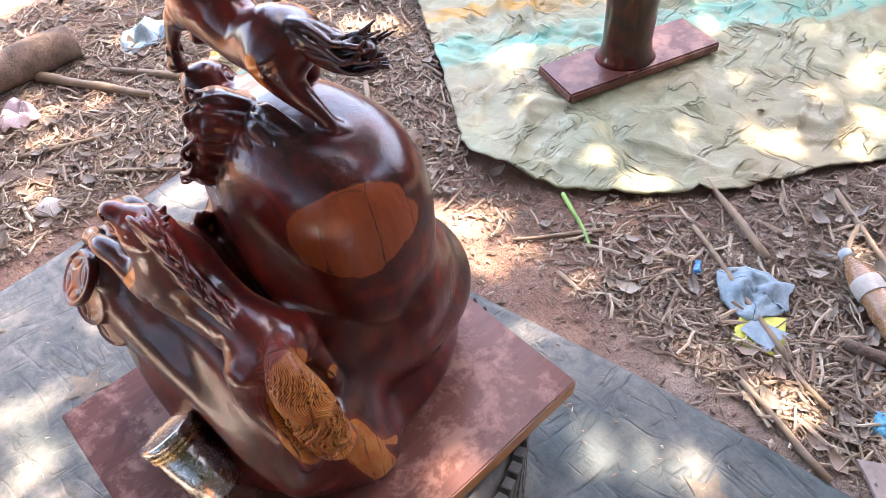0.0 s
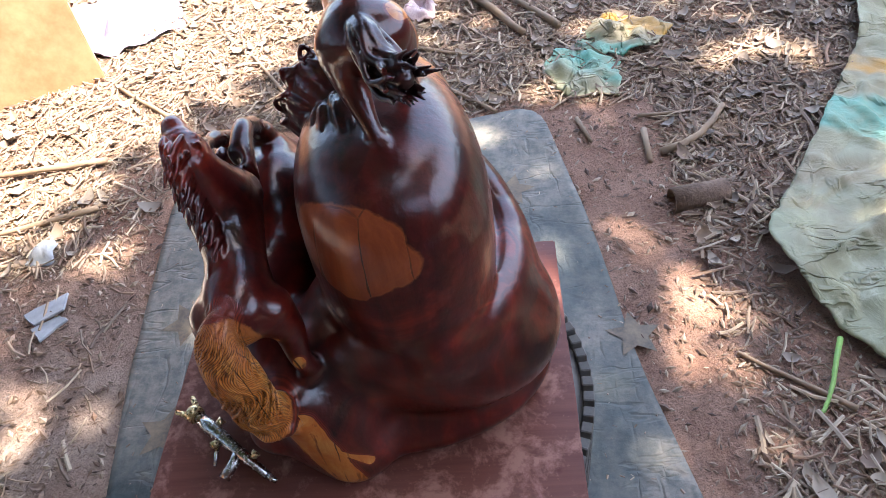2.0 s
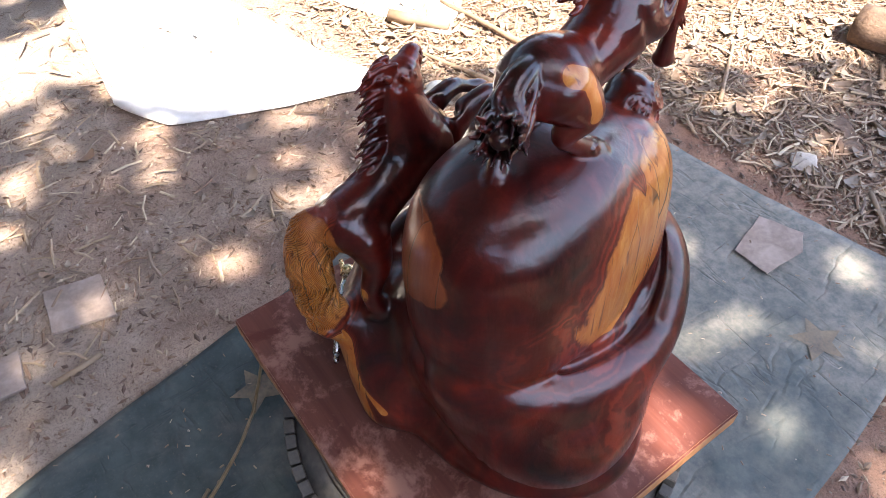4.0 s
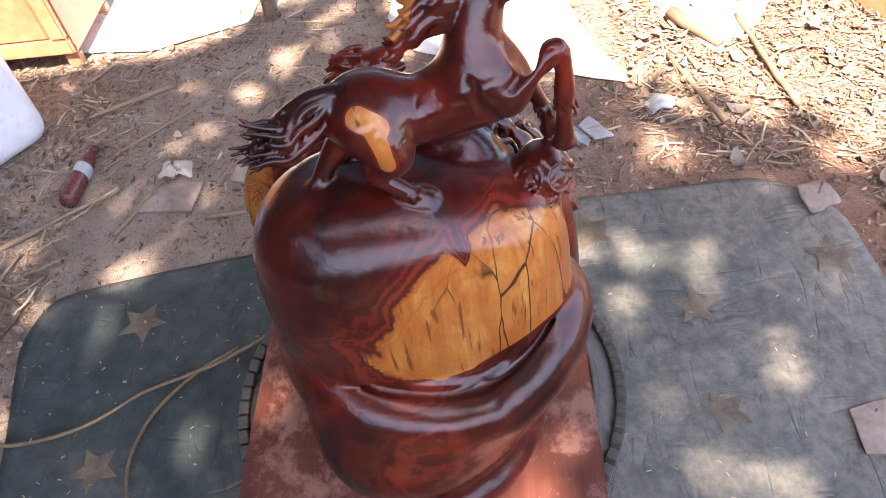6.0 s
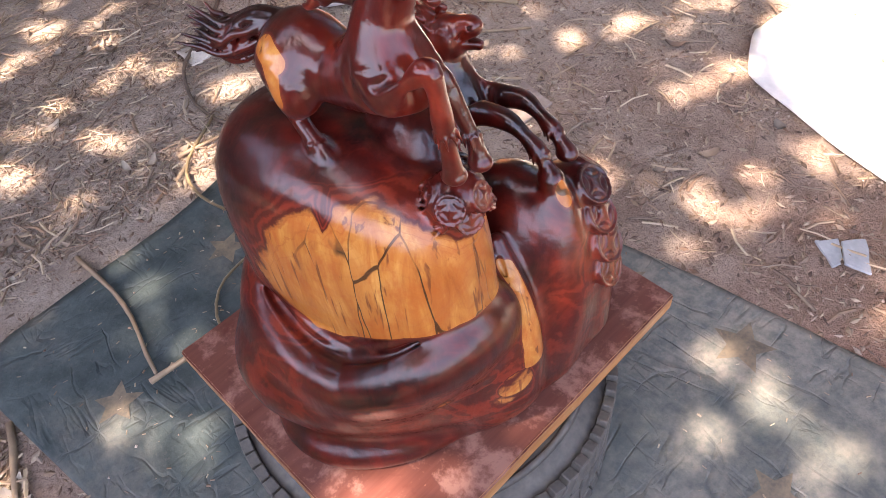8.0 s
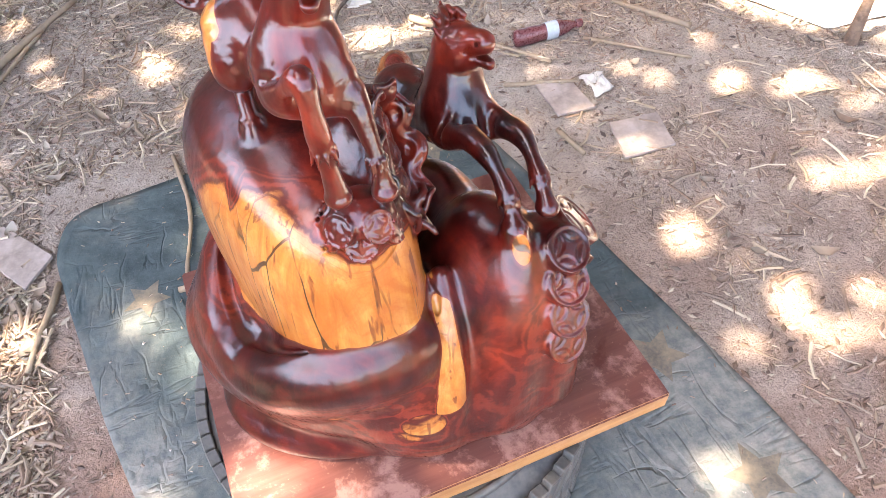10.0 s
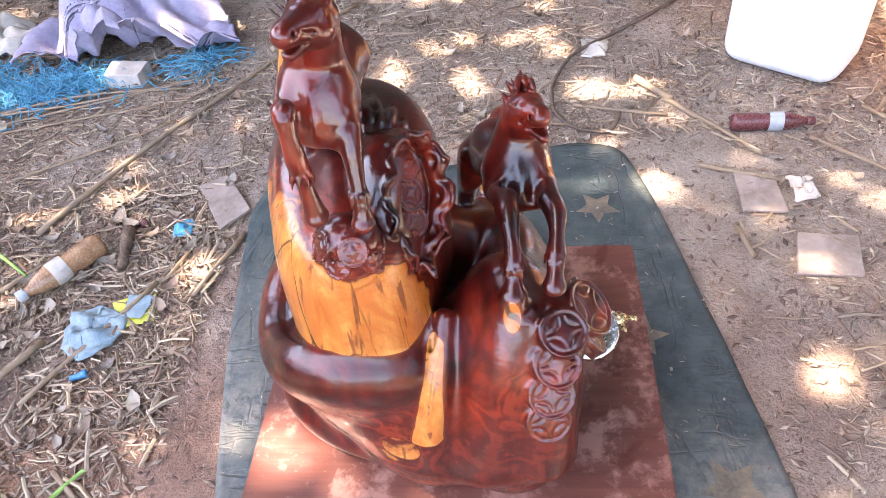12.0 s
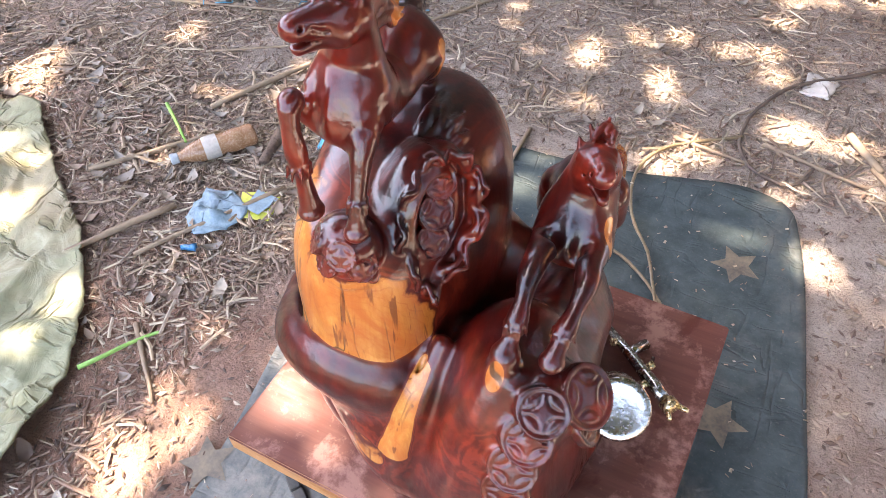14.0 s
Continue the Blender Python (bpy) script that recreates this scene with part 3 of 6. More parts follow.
        if barrel:
            k0 = ((np.abs(u) ** power + np.abs(v) ** power) ** (barrel / power) + np.abs(s) ** barrel) ** (1 / barrel)
            d = (k0 - 1) * r.min()
        if side is not None:
            q = side - (x + c[0])
            t = np.maximum(0.06 - np.abs(d - q), 0) / 0.06
            d = np.maximum(d, q) + t * t * 0.015
        (self.carve if cut else self.merge)(w, d.astype(np.float32), k)

    def coin(self, c, axis, radius, thick=0.007, k=0.004):
        """A pierced coin: rim, square and four leaf-shaped grooves."""
        c, ax = Vector(c), Vector(axis).normalized()
        s = ax.orthogonal().normalized()
        if abs(ax.z) < 0.95:
            s = ax.cross(Vector((0, 0, 1))).normalized()
        t = ax.cross(s)
        w, x, y, z = self.window(np.array(c) - radius - 0.02, np.array(c) + radius + 0.02)
        x, y, z = x - c.x, y - c.y, z - c.z
        h = ax.x * x + ax.y * y + ax.z * z
        u = s.x * x + s.y * y + s.z * z
        v = t.x * x + t.y * y + t.z * z
        q = np.sqrt(u * u + v * v)
        self.merge(w, np.maximum(q - radius, np.abs(h) - thick), k)
        groove = np.sqrt((q - radius * 0.80) ** 2 + (np.abs(h) - thick) ** 2) - 0.0022
        for cu, cv in ((1, 1), (1, -1), (-1, 1), (-1, -1)):
            arc = np.sqrt((u - cu * radius * 0.62) ** 2 + (v - cv * radius * 0.62) ** 2)
            leaf = np.sqrt((arc - radius * 0.50) ** 2 + (np.abs(h) - thick) ** 2) - 0.0020
            groove = np.minimum(groove, np.where(q < radius * 0.80, leaf, 1.0))
        self.carve(w, groove, 0.0015)

    def surface(self):
        """Naive surface nets."""
        d = self.d
        sign = d < 0
        nx, ny, nz = [n - 1 for n in d.shape]
        count = np.zeros((nx, ny, nz), np.uint8)
        for i in (0, 1):
            for j in (0, 1):
                for k in (0, 1):
                    count += sign[i:nx + i, j:ny + j, k:nz + k]
        live = (count > 0) & (count < 8)
        number = np.full(live.shape, -1, np.int32)
        total = int(live.sum())
        number[live] = np.arange(total)
        acc, cnt = np.zeros((total, 3)), np.zeros(total)
        for ax in range(3):
            lo = [slice(None)] * 3
            hi = [slice(None)] * 3
            lo[ax], hi[ax] = slice(None, -1), slice(1, None)
            a, b = d[tuple(lo)], d[tuple(hi)]
            idx = np.argwhere(sign[tuple(lo)] != sign[tuple(hi)])
            va, vb = a[tuple(idx.T)], b[tuple(idx.T)]
            p = idx.astype(np.float64)
            p[:, ax] += va / (va - vb)
            o1, o2 = [i for i in range(3) if i != ax]
            for s1 in (0, 1):
                for s2 in (0, 1):
                    cell = idx.copy()
                    cell[:, o1] -= s1
                    cell[:, o2] -= s2
                    ok = (cell >= 0).all(1) & (cell[:, 0] < nx) & (cell[:, 1] < ny) & (cell[:, 2] < nz)
                    c = number[tuple(cell[ok].T)]
                    cnt += np.bincount(c, minlength=total)
                    for j in range(3):
                        acc[:, j] += np.bincount(c, weights=p[ok][:, j], minlength=total)
        verts = self.low + self.h * (acc / cnt[:, None])
        faces = []
        for ax in range(3):
            lo = [slice(None)] * 3
            hi = [slice(None)] * 3
            lo[ax], hi[ax] = slice(None, -1), slice(1, None)
            sa, sb = sign[tuple(lo)], sign[tuple(hi)]
            idx = np.argwhere(sa != sb)
            o1, o2 = (ax + 1) % 3, (ax + 2) % 3
            ok = (idx[:, o1] > 0) & (idx[:, o2] > 0) & (idx[:, o1] < live.shape[o1]) & (idx[:, o2] < live.shape[o2])
            idx = idx[ok]
            inside = sa[tuple(idx.T)]
            quad = []
            for s1, s2 in ((1, 1), (0, 1), (0, 0), (1, 0)):
                c = idx.copy()
                c[:, o1] -= s1
                c[:, o2] -= s2
                quad.append(number[tuple(c.T)])
            q = np.stack(quad, 1)
            q[~inside] = q[~inside][:, ::-1]
            faces.append(q)
        faces = np.concatenate(faces)
        return verts, faces[(faces >= 0).all(1)]


def horse(s, body, neck, legs):
    """Trunk, neck and four legs of a prancing horse, with joints and hooves."""
    s.chain(body, 0.02, 0.004)
    s.chain(neck, 0.018, 0.004)
    for leg in legs:
        s.chain(leg, 0.009)
        x, y, z, r = leg[-1]
        s.egg((x, y, z - 0.002), (r * 1.15, r * 1.25, r * 0.8), 0.003)


def horse_head(s, poll, nose, r, gape):
    """Skull, cheeks, parted jaws, nostrils, eyes and ears of a carved head."""
    poll, nose = Vector(poll), Vector(nose)
    f = (nose - poll).normalized()
    side = f.cross(Vector((0, 0, 1))).normalized()
    up = side.cross(f)
    n = (nose - poll).length

    def at(t, u, v=0.0):
        return poll + f * (t * n) + up * (u * r) + side * (v * r)

    s.chain([(*at(0, 0), r * 0.84), (*at(0.28, 0.05), r * 0.90), (*at(0.62, 0.08), r * 0.67), (*at(0.9, 0.10), r * 0.56), (*at(1.0, 0.08), r * 0.51)], 0.008, 0.008)
    for v in (-1, 1):
        s.egg(at(0.26, -0.34, 0.34 * v), (r * 0.66, r * 0.66, r * 0.70), 0.008)
    s.chain([(*at(0.34, -0.50), r * 0.52), (*at(0.70, -0.52 - 0.5 * gape), r * 0.38), (*at(0.93, -0.54 - 1.2 * gape), r * 0.32)], 0.006, 0.006)
    for v in (-0.42, -0.2, 0.0, 0.2, 0.42):
        s.limb(at(0.66, -0.40, v), at(1.12, -0.42 - 0.55 * gape, v), r * 0.05, r * (0.10 + 0.35 * gape), 0.002, cut=True)
    for v in (-1, 1):
        s.egg(at(1.0, 0.20, 0.36 * v), (r * 0.13, r * 0.13, r * 0.13), 0.002, cut=True)
        s.chain([(*at(0.20, 0.52, 0.70 * v), r * 0.09), (*at(0.32, 0.62, 0.64 * v), r * 0.13), (*at(0.46, 0.44, 0.58 * v), r * 0.08)], 0.004, 0.004)
        s.egg(at(0.32, 0.40, 0.72 * v), (r * 0.17, r * 0.17, r * 0.15), 0.0015)
        s.chain([(*at(0.46, -0.10, 0.66 * v), r * 0.05), (*at(0.66, -0.06, 0.60 * v), r * 0.07), (*at(0.84, 0.16, 0.52 * v), r * 0.05)], 0.003, 0.005, cut=True)
        s.limb(at(0.02, 0.62, 0.52 * v), at(-0.06, 1.05, 0.66 * v), r * 0.24, r * 0.07, 0.004)
        s.limb(at(0.08, 0.78, 0.56 * v), at(0.03, 1.12, 0.64 * v), r * 0.07, r * 0.04, 0.002, cut=True)
    return at


def groomed(s, path, count, wave, fat, k=0.0015):
    """Hair carved as even wavy strands round a body: points of (x, y, z, radius)."""
    q = spline(path, 0.010)
    s.chain([(*p[:3], p[3] * 0.88) for p in path], 0.006)
    side = None
    frames = []
    for i in range(len(q)):
        d = Vector(q[min(i + 1, len(q) - 1)][:3] - q[max(i - 1, 0)][:3]).normalized()
        if side is None:
            side = d.orthogonal().normalized()
        side = (side - d * side.dot(d)).normalized()
        frames.append((side.copy(), d.cross(side)))
    s.hair.append((np.array([p[:4] for p in q]), np.array([[tuple(u), tuple(v)] for u, v in frames]), count, wave))
    for j in range(count):
        line = []
        for i, p in enumerate(q):
            t = i / (len(q) - 1)
            a = 2 * math.pi * j / count + wave * math.sin(0.22 * j + 16.0 * t) + 0.6 * t
            u, v = frames[i]
            o = (u * math.cos(a) + v * math.sin(a)) * p[3] * (1.0 + 0.14 * math.sin(2.3 * j + 7 * t) * t)
            line.append((p[0] + o.x, p[1] + o.y, p[2] + o.z, max(0.0022, fat * p[3] * 3.14 / count * (1.15 - 0.5 * t))))
        s.chain(line[::1], k, 0.008)


def locks(s, path, count, fat, flare, rng):
    """A flowing tail: long wavy locks round a core, with free tips."""
    q = spline(path, 0.010)
    s.chain([(*p[:3], p[3] * 0.62) for p in path], 0.004)
    for j in range(count):
        turn, ph, extra = 2 * math.pi * j / count, rng.uniform(0, 6.28), rng.uniform(0.004, 0.026)
        line = []
        for i, p in enumerate(q):
            t = i / (len(q) - 1)
            d = Vector(q[min(i + 1, len(q) - 1)][:3] - q[max(i - 1, 0)][:3]).normalized()
            u = d.cross(Vector((0, 0, 1))).normalized()
            v = u.cross(d)
            a = turn + 0.5 * t + 0.22 * math.sin(ph + 9.0 * t)
            o = (u * math.cos(a) + v * math.sin(a)) * p[3] * (0.85 + 0.25 * math.sin(ph + 6.0 * t) * t + flare * t ** 3)
            line.append((p[0] + o.x, p[1] + o.y, p[2] + o.z, fat * (1.0 - 0.45 * t)))
        w = Vector(line[-1][:3]) + d * extra + o * 0.25
        line.append((w.x, w.y, w.z + 0.004 * math.sin(ph), 0.0016))
        s.chain(line, 0.0012, 0.007)


def build_carving():
    s = Solid((-0.30, -0.30, 0.315), (0.40, 0.34, 1.19), 0.0023)
    rng = random.Random(5)
    # rocky foot, the fat roll round the pot and the tall corner under the second horse
    s.egg((0.055, 0.035, 0.36), (0.27, 0.195, 0.08), 0.03)
    s.egg((0.055, 0.072, 0.490), (0.298, 0.190, 0.180), 0.03, (0, 0, -27), side=0.02)
    s.egg((0.105, -0.050, 0.575), (0.150, 0.100, 0.118), 0.05)
    s.egg((-0.105, 0.02, 0.49), (0.064, 0.17, 0.155), 0.03)
    s.egg((-0.02, 0.10, 0.42), (0.16, 0.165, 0.135), 0.05)
    s.egg((0.03, 0.175, 0.45), (0.10, 0.10, 0.15), 0.05)
    s.egg((-0.095, 0.145, 0.465), (0.112, 0.138, 0.262), 0.04)
    s.chain([(-0.165, 0.196, 0.686, 0.030), (-0.157, 0.228, 0.636, 0.033), (-0.150, 0.244, 0.565, 0.036), (-0.146, 0.240, 0.430, 0.045)], 0.03)
    s.egg((-0.045, -0.09, 0.44), (0.105, 0.105, 0.16), 0.05)
    s.chain([(-0.165, 0.20, 0.655, 0.030), (-0.160, 0.10, 0.595, 0.032), (-0.138, -0.04, 0.52, 0.034), (-0.112, -0.15, 0.44, 0.036)], 0.03)
    # crease, then the pot
    crease = []
    for i in range(25):
        a = 2 * math.pi * i / 24
        x, y = 0.114 + 0.134 * math.cos(a), 0.052 + 0.196 * math.sin(a)
        crease.append((x, y, 0.668 - 0.065 * math.cos(a) - 0.028 * math.sin(a), 0.013))
    s.chain(crease, 0.012, cut=True)
    s.egg((0.115, 0.000, 0.712), (0.127, 0.158, 0.182), 0.005, (0, 0, 10), 2.2, barrel=3.0)
    s.egg((0.110, 0.105, 0.680), (0.104, 0.146, 0.186), 0.03, (4, 0, 8), 2.3, barrel=3.6)
    # fat roll that wraps the foot of the pot
    roll, seam = [], []
    for i in range(19):
        a = math.radians(-75 + 10.5 * i)
        z = np.interp(math.degrees(a), [-75, -45, -15, 10, 30, 46, 65, 85, 100, 114], [0.662, 0.645, 0.628, 0.618, 0.622, 0.645, 0.674, 0.684, 0.674, 0.659])
        roll.append((0.112 + 0.150 * math.cos(a), 0.052 + 0.188 * math.sin(a), z - 0.046, 0.036 + 0.005 * math.sin(a)))
        seam.append((0.113 + 0.136 * math.cos(a), 0.052 + 0.184 * math.sin(a), z - 0.004, 0.0045))
    s.chain(roll, 0.02)
    for inset, drop, r in [(0.006 + 0.0095 * j + 0.0008 * j * j, 0.024 * (j + 1), 0.041 + 0.0016 * j) for j in range(10)]:
        s.chain([(0.112 + (x - 0.112) * (1 - inset / 0.15), 0.052 + (y - 0.052) * (1 - inset / 0.18), max(z - drop, 0.37), r) for x, y, z, _ in roll], 0.02)
    s.chain(seam, 0.010, cut=True)
    # collar of coins under the fore hooves
    s.egg((0.080, 0.212, 0.852), (0.038, 0.032, 0.036), 0.012)
    for i in range(6):
        a = -0.6 + 0.62 * i
        s.coin((0.080 + 0.034 * math.cos(a), 0.212 + 0.030 * math.sin(a), 0.862 - 0.020 * (i % 2)), (math.cos(a), math.sin(a), 0.55), 0.018, 0.004)
    band = [(0.122, 0.208, 0.815, 0.005), (0.104, 0.226, 0.802, 0.005), (0.080, 0.232, 0.798, 0.005), (0.052, 0.216, 0.806, 0.005)]
    for lift in (0.0, 0.010, 0.020):
        s.chain([(x, y, z + lift, r) for x, y, z, r in band], 0.004)
    # sack on the inner flank: ruffled mouth, coins inside, gathered folds behind
    s.egg((0.046, 0.112, 0.842), (0.044, 0.058, 0.070), 0.015, (18, 0, 0))
    c, u, v = np.array((0.012, 0.127, 0.842)), np.array((-0.004, 0.036, -0.062)), np.array((-0.030, -0.036, -0.018))
    n = np.cross(v, u)
    n = n / np.linalg.norm(n)
    n = n if n[0] < 0 else -n
    s.egg(c + n * 0.006, (0.034, 0.030, 0.050), 0.006, (28, 0, 40), cut=True)

    def mouth(a, grow=1.0):
        low = max(0.0, math.cos(a))
        return c + grow * (u * math.cos(a) * (1.0 + 0.22 * low ** 4) + v * math.sin(a) * (1.0 - 0.30 * low ** 2))

    ring = []
    for i in range(61):
        a = 2 * math.pi * i / 60
        ring.append((*(mouth(a, 1 + 0.05 * math.sin(9 * a)) + n * 0.007 * math.sin(9 * a + 1.2)), 0.0058 + 0.0016 * math.sin(5 * a)))
    s.chain(ring, 0.003, 0.006)
    s.chain([(*(np.array(q[:3]) + n * 0.010 + 0.07 * (np.array(q[:3]) - c) * (1 + math.sin(1.7 * i))), 0.0034) for i, q in enumerate(ring)], 0.003, 0.006)
    for j in range(1, 7):
        grow = 0.98 + 0.06 * math.sin(math.pi * j / 7)
        loop = []
        for i in range(37):
            a = 2 * math.pi * i / 36
            loop.append((*(mouth(a, grow * (1 + 0.045 * math.sin(9 * a + 0.25 * j))) - n * 0.010 * j), 0.0085))
        s.chain(loop, 0.005, 0.006)
    for i in range(15):
        a = 2 * math.pi * (i + 0.2 * rng.uniform(-1, 1)) / 15
        p, q, e = mouth(a, 1.05), mouth(a + 0.05, 1.12) - n * 0.024, mouth(a + 0.16, 1.00) - n * 0.062
        s.chain([(*p, 0.0035), (*q, 0.0055), (*e, 0.003)], 0.003, 0.007)
    for t, r in ((-0.55, 0.021), (-0.05, 0.023), (0.45, 0.022)):
        s.coin(c + u * t - n * 0.010 + v * 0.06 * t, n + np.array((0, 0, 0.25)), r, 0.005)
    # gathered cloth that spills over the shoulder of the pot
    def over_pot(p, lift):
        c0 = np.array((0.115, 0.0, 0.712))
        k0 = np.array(p) - c0
        return c0 + k0 / np.linalg.norm(k0 / np.array((0.127, 0.158, 0.182))) * (1.0 + lift)

    for i in range(12):
        t = i / 11
        bend = 0.010 * math.sin(2.4 * i)
        a = over_pot((0.046 + 0.022 * t, 0.082 + 0.004 * t, 0.850 + 0.030 * t), 0.06)
        m = over_pot((0.026 + 0.054 * t, 0.040 - 0.020 * t + bend, 0.822 + 0.060 * t), 0.085 + 0.02 * (i % 2))
        e = over_pot((0.008 + 0.086 * t, 0.000 - 0.052 * t + bend, 0.776 + 0.104 * t), 0.015)
        s.chain([(*a, 0.006), (*((a + m) / 2), 0.0095), (*m, 0.0095), (*((m + e) / 2), 0.0065), (*e, 0.0022)], 0.0018, 0.006)
        s.chain([(*(a * 0.3 + m * 0.7 + (0, 0, 0.010)), 0.0016), (*(m + (0, 0, 0.0105)), 0.0020), (*((m + e) / 2 + (0, 0, 0.007)), 0.0014)], 0.002, 0.006, cut=True)
    for i in range(6):
        a = over_pot((0.010 + 0.010 * i, 0.052 - 0.020 * i, 0.800), 0.05)
        e = over_pot((0.010 + 0.010 * i, 0.040 - 0.020 * i, 0.764 + 0.006 * (i % 2)), 0.01)
        s.chain([(*a, 0.0075), (*((a + e) / 2), 0.0070), (*e, 0.003)], 0.002, 0.006)
    # coins that run down the front corner
    s.coin((-0.203, 0.180, 0.688), (-0.70, 0.10, 0.70), 0.040, 0.006)
    s.coin((-0.206, 0.180, 0.636), (-0.80, -0.20, 0.52), 0.034, 0.006)
    s.coin((-0.200, 0.160, 0.592), (-0.80, -0.36, 0.46), 0.031, 0.006)
    s.limb((-0.165, 0.17, 0.67), (-0.168, 0.15, 0.58), 0.030, 0.034, 0.02)
    for q, ax in (((-0.168, 0.226, 0.694), (-0.22, 0.62, 0.75)), ((-0.160, 0.248, 0.656), (-0.20, 0.72, 0.66)), ((-0.152, 0.270, 0.618), (-0.18, 0.80, 0.56)), ((-0.148, 0.280, 0.572), (-0.18, 0.88, 0.44))):
        s.coin(q, ax, 0.031, 0.005)
    # horse on top of the pot
    horse(s,
          [(0.116, 0.008, 0.984, 0.036), (0.112, 0.028, 0.983, 0.045), (0.103, 0.078, 0.973, 0.038), (0.097, 0.140, 0.993, 0.043), (0.092, 0.168, 0.998, 0.037)],
          [(0.095, 0.146, 1.012, 0.043), (0.089, 0.142, 1.048, 0.031), (0.080, 0.150, 1.082, 0.025), (0.074, 0.158, 1.100, 0.022)],
          [[(0.116, 0.172, 0.998, 0.026), (0.114, 0.200, 1.022, 0.015), (0.108, 0.222, 1.037, 0.0125), (0.107, 0.230, 1.015, 0.0095), (0.106, 0.232, 0.985, 0.0115), (0.104, 0.233, 0.955, 0.0085), (0.101, 0.235, 0.915, 0.012)],
           [(0.070, 0.176, 0.985, 0.024), (0.060, 0.190, 0.972, 0.014), (0.056, 0.206, 0.945, 0.0095), (0.054, 0.218, 0.920, 0.0085), (0.054, 0.226, 0.895, 0.012)],
           [(0.136, 0.026, 0.982, 0.036), (0.148, 0.048, 0.952, 0.025), (0.147, 0.026, 0.926, 0.013), (0.150, 0.052, 0.902, 0.010), (0.150, 0.078, 0.882, 0.012)],
           [(0.095, 0.014, 0.976, 0.034), (0.098, -0.006, 0.945, 0.021), (0.112, -0.034, 0.912, 0.012), (0.125, -0.052, 0.885, 0.0095), (0.132, -0.063, 0.868, 0.012)]])
    horse_head(s, (0.071, 0.163, 1.106), (0.0885, 0.219, 1.114), 0.0245, 0.08)
    tail = [(0.118, 0.000, 1.008, 0.011), (0.126, -0.020, 1.004, 0.017), (0.140, -0.044, 0.990, 0.022), (0.154, -0.062, 0.984, 0.023), (0.168, -0.080, 0.990, 0.017)]
    locks(s, tail, 15, 0.0062, 0.35, rng)
    locks(s, [(x, y, z, 0.6 * r) for x, y, z, r in tail], 7, 0.0060, 0.6, rng)
    for i in range(15):
        t = i / 14
        a = np.array((0.070 + 0.018 * t, 0.142 - 0.026 * t, 1.124 - 0.056 * t))
        for j in (-1, 0, 1):
            g = a + np.array((0.010 * j, 0.006 * abs(j), 0))
            reach = 0.040 + 0.012 * math.sin(2.7 * i + j) + 0.022 * t
            tip = g + np.array((0.007 * j + 0.010, -reach, -0.006 - 0.012 * t + 0.010 * math.sin(1.9 * i + 2 * j)))
            mid = (g + tip) / 2 + np.array((0, 0, 0.008 + 0.004 * math.sin(3.1 * i)))
            s.chain([(*g, 0.0062), (*mid, 0.0056), (*(tip * 0.7 + mid * 0.3 + np.array((0.003, 0, -0.004))), 0.0044), (*tip, 0.0018)], 0.0018, 0.006)
    # rearing horse beside it
    horse(s,
          [(-0.080, -0.148, 0.714, 0.038), (-0.082, -0.128, 0.718, 0.047), (-0.094, -0.070, 0.732, 0.040), (-0.112, -0.004, 0.762, 0.048), (-0.118, 0.024, 0.772, 0.040)],
          [(-0.114, -0.006, 0.785, 0.047), (-0.120, -0.014, 0.826, 0.037), (-0.123, -0.018, 0.856, 0.029)],
          [[(-0.096, 0.024, 0.765, 0.030), (-0.098, 0.080, 0.792, 0.018), (-0.102, 0.124, 0.798, 0.0145), (-0.106, 0.150, 0.785, 0.010), (-0.108, 0.172, 0.768, 0.0135), (-0.108, 0.183, 0.756, 0.010), (-0.106, 0.196, 0.740, 0.0135)],
           [(-0.140, 0.022, 0.762, 0.030), (-0.154, 0.066, 0.780, 0.018), (-0.163, 0.102, 0.784, 0.0145), (-0.163, 0.130, 0.774, 0.010), (-0.161, 0.154, 0.762, 0.0135), (-0.160, 0.166, 0.754, 0.010), (-0.158, 0.184, 0.738, 0.0135)],
           [(-0.112, -0.140, 0.702, 0.036), (-0.124, -0.150, 0.655, 0.022), (-0.118, -0.190, 0.610, 0.014), (-0.112, -0.200, 0.555, 0.011), (-0.108, -0.185, 0.515, 0.014)],
           [(-0.050, -0.130, 0.702, 0.034), (-0.035, -0.130, 0.660, 0.022), (-0.025, -0.150, 0.620, 0.015), (-0.020, -0.140, 0.580, 0.014)]])
    horse_head(s, (-0.121, -0.018, 0.862), (-0.145, 0.026, 0.880), 0.0295, 0.30)
    comb = spline([(-0.127, -0.036, 0.895), (-0.124, -0.050, 0.866), (-0.120, -0.056, 0.830), (-0.114, -0.064, 0.795), (-0.104, -0.088, 0.762), (-0.096, -0.112, 0.752)], 0.0062)
    for i, q in enumerate(comb):
        back = np.array((0.0, -0.75, 0.35)) if i > len(comb) * 0.65 else np.array((0.0, -0.95, 0.1))
        for j in (-1, 0, 1):
            g = np.array(q[:3]) + np.array((0.011 * j, 0.012 * abs(j) + 0.006, 0.003))
            reach = 0.022 + 0.006 * math.sin(2.3 * i + 1.7 * j)
            tip = np.array(q[:3]) + np.array((0.006 * j + 0.003 * math.sin(1.3 * i), 0, -0.006)) + back * reach
            s.chain([(*g, 0.0040), (*((g + tip) / 2 + np.array((0, 0, 0.004))), 0.0042), (*tip, 0.0016)], 0.0015, 0.006)
